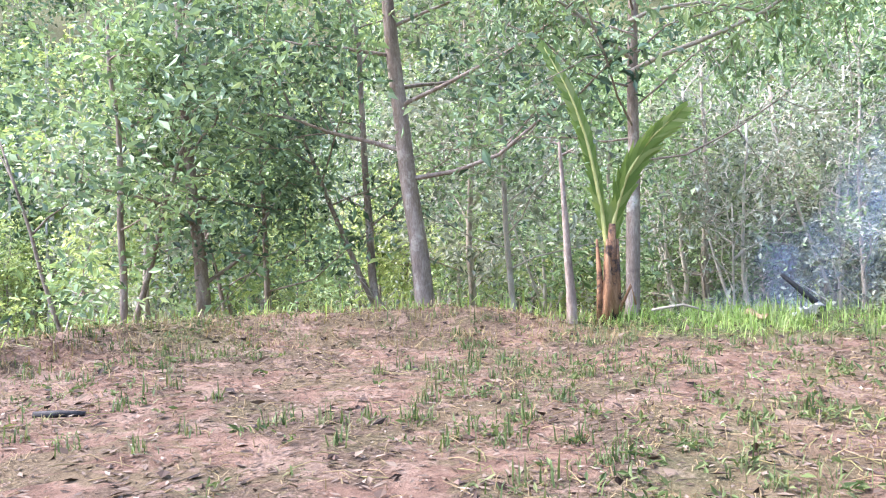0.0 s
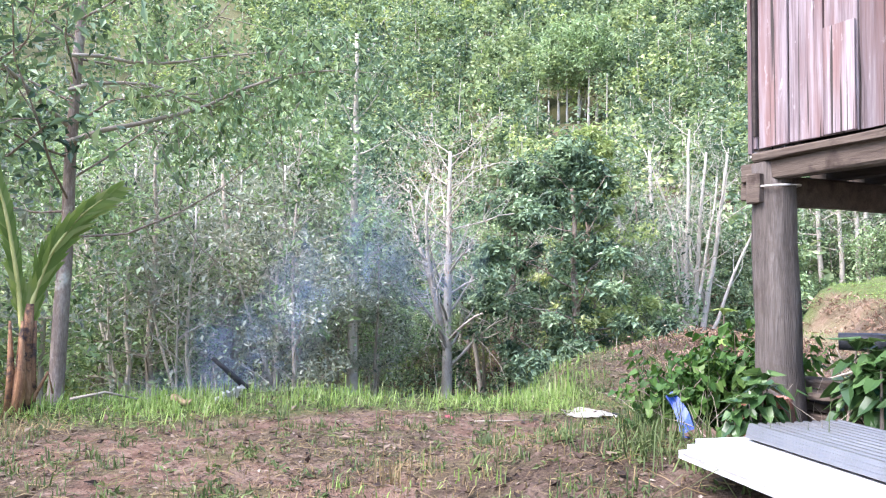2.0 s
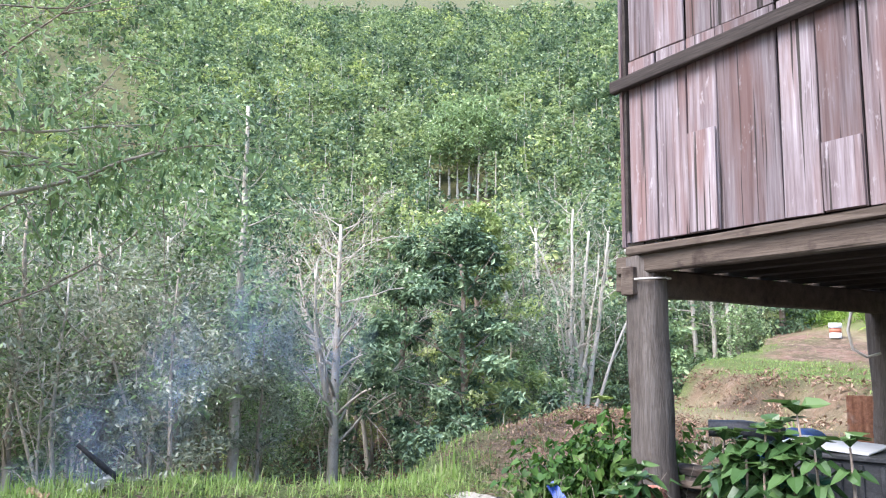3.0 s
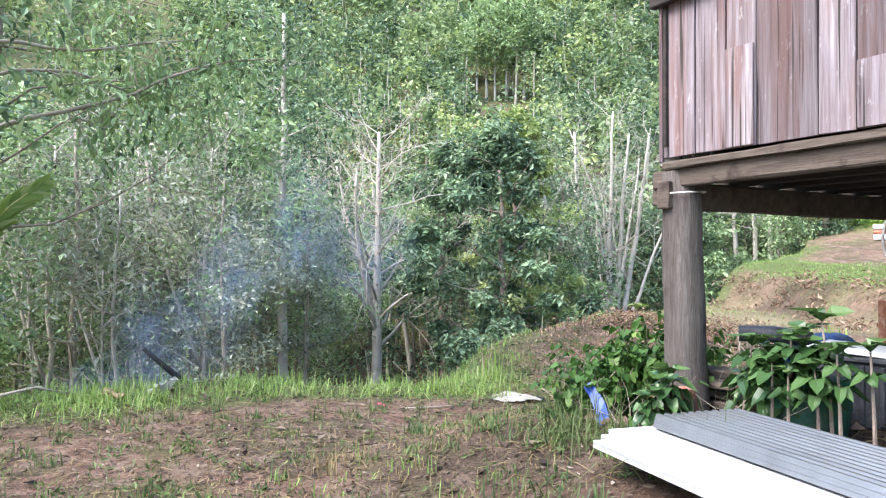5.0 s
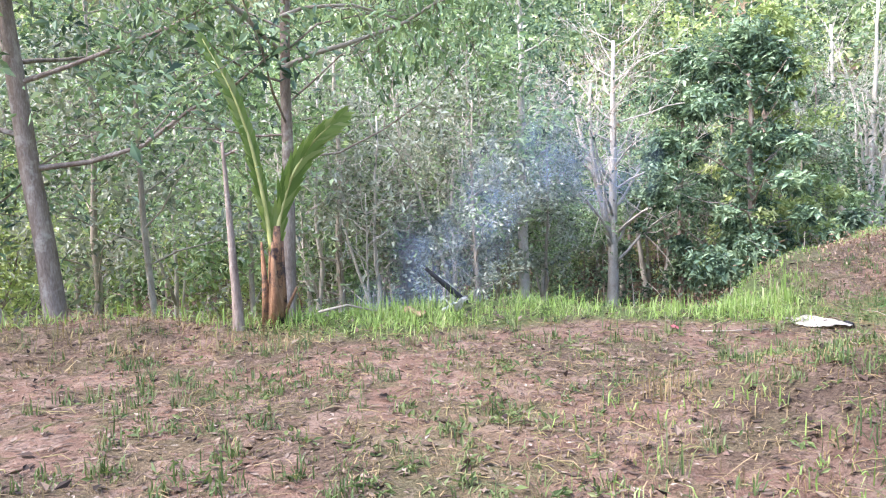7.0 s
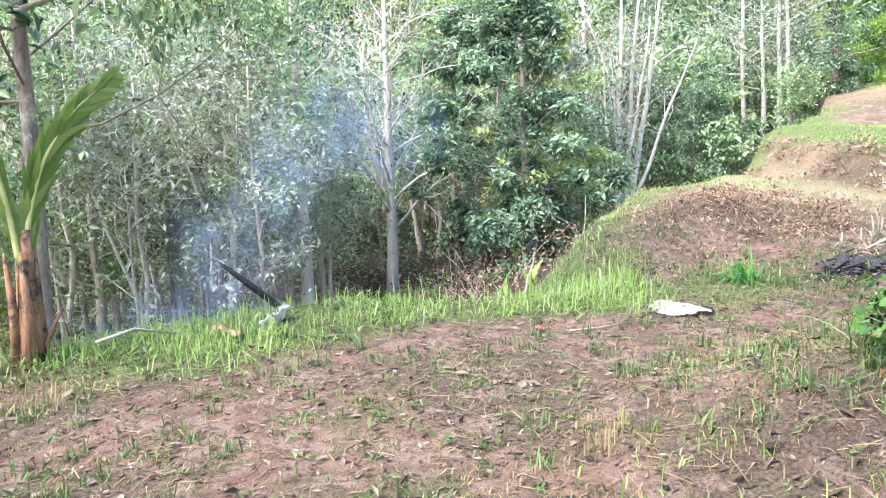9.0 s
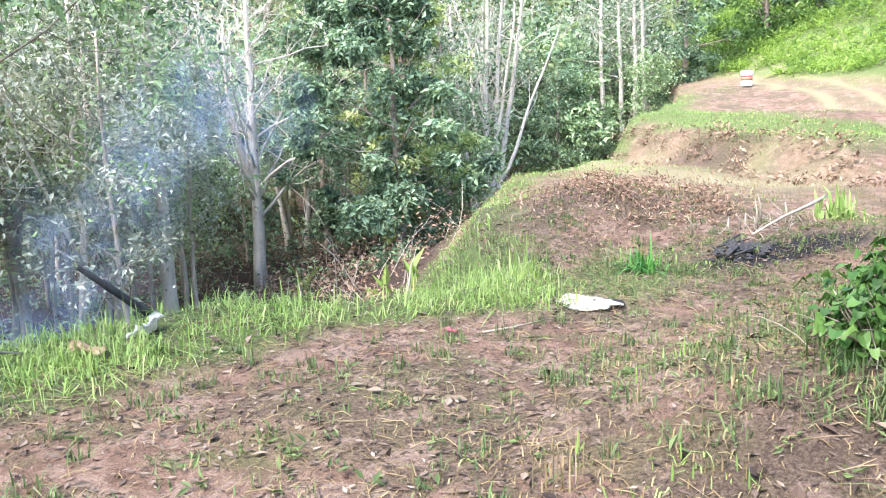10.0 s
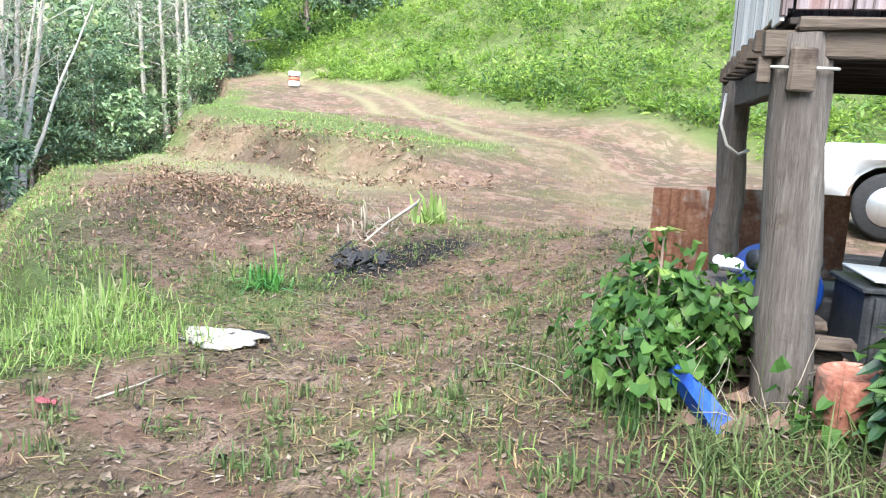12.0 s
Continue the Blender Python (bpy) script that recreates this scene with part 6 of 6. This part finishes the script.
for k in range(7):
    u0, v0 = r3.uniform(0.50, 1.0), r3.uniform(0.02, 0.16)
    whorled(at_house(u0, v0, house_ground(u0, v0) - 0.02, 0, 0, r3.uniform(0, 360)), r3.uniform(0.3, 0.6), 4, r3.uniform(0.11, 0.15), "leafy green shoot among the shrubs before the house", M_LEAF_SHOOT, (r3.normal() * 0.04, r3.normal() * 0.04))
for u0, v0, h, w, leaf, ln in ((0.66, 0.06, 0.46, 3, 0.18, (0.05, 0)), (0.42, -0.38, 0.33, 4, 0.17, (0.04, -0.03)), (0.44, -0.44, 0.28, 3, 0.15, (0.02, -0.02)), (0.45, -0.30, 0.36, 4, 0.17, (0.03, -0.03)), (0.40, -0.48, 0.26, 3, 0.15, (0.0, -0.03)), (0.80, -0.02, 0.42, 3, 0.17, (0.0, 0)), (0.9, -0.03, 0.36, 2, 0.16, (0, 0)), (0.60, 0.0, 0.5, 3, 0.21, (0.05, 0)), (1.02, 0.04, 0.40, 3, 0.19, (0.0, 0.02)), (1.12, 0.06, 0.48, 3, 0.18, (0.03, 0)), (0.85, 0.12, 0.55, 3, 0.21, (0.06, -0.03)), (1.05, 0.10, 0.62, 2, 0.22, (0.1, 0)), (1.25, 0.12, 0.5, 2, 0.2, (0.05, 0))):
    whorled(at_house(u0, v0, house_ground(u0, v0) - 0.02, 0, 0, r3.uniform(0, 360)), h, w, leaf * 0.72, "green shoot with long drooping leaves before the house", M_LEAF_SHOOT, ln)
for u0, v0, h in ((-0.38, 0.2, 0.66),):
    whorled(at_house(u0, v0, house_ground(u0, v0) - 0.02), h, 2, 0.11, "slender shoot with yellow-green top leaves", M_GRASS)
g = Soup()
for u0, v0, sp, n_b, h in ((-0.12, -0.60, 0.08, 110, 0.2), (0.02, -0.66, 0.10, 70, 0.18), (0.45, -0.45, 0.16, 150, 0.24), (0.15, -0.5, 0.14, 90, 0.16), (-0.55, -0.2, 0.14, 130, 0.2), (-0.7, 0.3, 0.15, 120, 0.2), (-0.2, -0.45, 0.15, 110, 0.14), (0.75, -1.4, 0.14, 110, 0.16), (0.32, -1.25, 0.14, 90, 0.14), (1.25, -1.5, 0.15, 110, 0.16)):
    w = CORNER.xy + Vector(AU) * u0 + Vector(AV) * v0
    g.add(*blades(np.array([w.x, w.y]) + r3.normal(size=(n_b, 2)) * sp, h, r3, 0.0036, 1.0, 0.5))
stuff("pile_grass", g, M_WEED, "long green grass blades round the post and shrubs", "grass")
tw2 = Soup()
for _ in range(90):
    u0, v0 = r3.uniform(-0.7, 0.8), r3.uniform(-0.35, 0.3)
    w = CORNER.xy + Vector(AU) * u0 + Vector(AV) * v0
    p, rr = limb((w.x, w.y, gz(w.x, w.y)), (r3.normal() * 0.6, r3.normal() * 0.6, 1), r3.uniform(0.15, 0.4), 0.0032, r3, 0.6, 5, -0.5)
    tw2.add(*tube(p, rr, 4, False))
stuff("dry_stems", tw2, M_STICK, "dry stems and straw among the shrubs", "brush")

# ---------------------------------------------------------------- white pickup beyond the house
M_PAINT = surface("white_paint", [(0.72, 0.73, 0.74), (0.78, 0.79, 0.80), (0.82, 0.83, 0.84)], 2, roughness=0.3, bumps=0.02)
M_TYRE = surface("tyre", [(0.015, 0.015, 0.016), (0.03, 0.03, 0.03)], 20, roughness=0.9)
M_RIM = surface("alloy", [(0.5, 0.5, 0.52), (0.65, 0.65, 0.66)], 6, roughness=0.35, metal=0.8)
M_GLASS, nt, b = nodes_of("car_glass")
b.inputs["Base Color"].default_value = (0.02, 0.025, 0.03, 1)
b.inputs["Roughness"].default_value = 0.05
tx, ty = 13.2, -3.6
truck = thing("pickup_truck", pose(tx, ty, gz(tx, ty), 0, 0, -111) @ Matrix.Scale(1.25, 4), "white pickup truck parked on the yard behind the house", "car")


def side_profile(outline, width, mat, name, label="", inset=0.0):
    """A body from its side outline (along, up), drawn across the given width with eased edges."""
    bm = bmesh.new()
    ring = [bm.verts.new((a, -width / 2, b_)) for a, b_ in outline]
    f = bm.faces.new(ring)
    ext = bmesh.ops.extrude_face_region(bm, geom=[f])
    bmesh.ops.translate(bm, vec=(0, width, 0), verts=[e for e in ext["geom"] if isinstance(e, bmesh.types.BMVert)])
    bmesh.ops.recalc_face_normals(bm, faces=bm.faces[:])
    bmesh.ops.bevel(bm, geom=[e for e in bm.edges if e.calc_face_angle(0) > 0.8], offset=0.05, segments=3, affect="EDGES")
    return part(name, bm, mat, truck, label, True)


def arch(cx, r):
    return [(cx + r * math.cos(a), 0.38 + r * math.sin(a)) for a in np.linspace(math.pi, 0, 9)]


low = [(-2.55, 0.45), (-2.5, 0.95), (-2.3, 1.05), (-0.75, 1.08), (2.45, 1.05), (2.55, 0.9), (2.55, 0.45)] + [(a, b_) for a, b_ in arch(1.55, 0.46)[::-1]] + [(a, b_) for a, b_ in arch(-1.6, 0.46)[::-1]]
side_profile(low, 1.78, M_PAINT, "body")
side_profile([(-1.15, 1.05), (-0.55, 1.66), (0.85, 1.68), (1.05, 1.05)], 1.55, M_PAINT, "cab")
for sgn in (-1, 1):
    bmw = bar((0.62, 0.012, 0.36), (-0.15, sgn * 0.785, 1.38), (0, 0, 0), 0.004)
    part("window", bmw, M_GLASS, truck)
    part("window", bar((0.5, 0.012, 0.36), (0.52, sgn * 0.785, 1.38), (0, 0, 0), 0.004), M_GLASS, truck)
    for cx in (-1.6, 1.55):
        th = np.linspace(0, 2 * math.pi, 29)
        ty_ = Soup().add(*tube([(cx, sgn * 0.66, 0.38), (cx, sgn * 0.69, 0.38), (cx, sgn * 0.86, 0.38), (cx, sgn * 0.89, 0.38)], [0.34, 0.38, 0.38, 0.34], 28))
        whl = part("wheel", ty_.mesh("wheel", M_TYRE, True), None, truck)
        part("rim", Soup().add(*tube([(cx, sgn * 0.85, 0.38), (cx, sgn * 0.905, 0.38)], [0.24, 0.22], 24)).mesh("rim", M_RIM, True), None, whl, "silver alloy rim")
    part("headlight", bar((0.12, 0.34, 0.16), (-2.48, sgn * 0.68, 0.86), (0, 0, 0), 0.03), M_RIM, truck)
part("windscreen", bar((0.02, 1.35, 0.7), (-0.87, 0, 1.37), (0, 44, 0), 0.004), M_GLASS, truck)
part("bumper", bar((0.16, 1.7, 0.22), (-2.58, 0, 0.55), (0, 0, 0), 0.05), M_BLACK, truck)

# ---------------------------------------------------------------- thin blue smoke drifting from the gully
M_SMOKE = bpy.data.materials.new("smoke")
M_SMOKE.use_nodes = True
nt = M_SMOKE.node_tree
nt.nodes.clear()
out = nt.nodes.new("ShaderNodeOutputMaterial")
dif = nt.nodes.new("ShaderNodeBsdfTranslucent")
dif.inputs["Color"].default_value = (0.42, 0.55, 0.78, 1)
dif2 = nt.nodes.new("ShaderNodeBsdfDiffuse")
dif2.inputs["Color"].default_value = (0.42, 0.55, 0.78, 1)
half = nt.nodes.new("ShaderNodeMixShader")
nt.links.new(dif.outputs[0], half.inputs[1])
nt.links.new(dif2.outputs[0], half.inputs[2])
clear = nt.nodes.new("ShaderNodeBsdfTransparent")
msh = nt.nodes.new("ShaderNodeMixShader")
tc = nt.nodes.new("ShaderNodeTexCoord")
grad = nt.nodes.new("ShaderNodeTexGradient")
grad.gradient_type = "SPHERICAL"
nt.links.new(tc.outputs["Object"], grad.inputs["Vector"])
wisp = ramp(nt, noise_tex(nt, 1.6, 4, 0.6, tc.outputs["Object"], 1.2), [(0.35, (0, 0, 0)), (0.75, (1, 1, 1))])
nt.links.new(arith(nt, "MULTIPLY", arith(nt, "MULTIPLY", grad.outputs["Fac"], wisp), 0.55), msh.inputs[0])
nt.links.new(clear.outputs[0], msh.inputs[1])
nt.links.new(half.outputs[0], msh.inputs[2])
nt.links.new(msh.outputs[0], out.inputs["Surface"])
smoke = thing("smoke", pose(4.2, 10.6, -0.9), "thin blue wood smoke drifting up from the gully", "smoke")
r5 = np.random.default_rng(8)
for k, (x, y, z, w, h) in enumerate(((4.2, 10.4, -0.4, 1.1, 0.7), (4.9, 11.2, 0.3, 1.0, 0.9), (3.4, 10.6, -0.5, 1.2, 0.6), (6.2, 12.0, 1.3, 0.8, 1.3), (8.6, 14.0, 2.2, 0.9, 1.5), (12.5, 17.5, 1.6, 1.6, 1.5))):
    n = 16
    a, b_ = np.meshgrid(np.linspace(-1, 1, n), np.linspace(-1, 1, n), indexing="ij")
    ripple = 0.35 * np.sin(2.2 * a + k) * np.cos(1.7 * b_ + 0.6 * k)
    i = np.arange(n * n).reshape(n, n)
    me = np_mesh("smoke_wisp", np.stack([a, ripple, b_], -1), np.stack([i[:-1, :-1], i[1:, :-1], i[1:, 1:], i[:-1, 1:]], -1).reshape(-1, 4), (), M_SMOKE, True)
    o = part("wisp", me, None, smoke)
    o.matrix_basis = Matrix.Translation((x - 4.2, y - 10.6, z + 0.9)) @ pose(0, 0, 0, 0, r5.uniform(-25, 5), -25) @ Matrix.Diagonal((w, 1.0, h, 1))
    o.visible_shadow = False
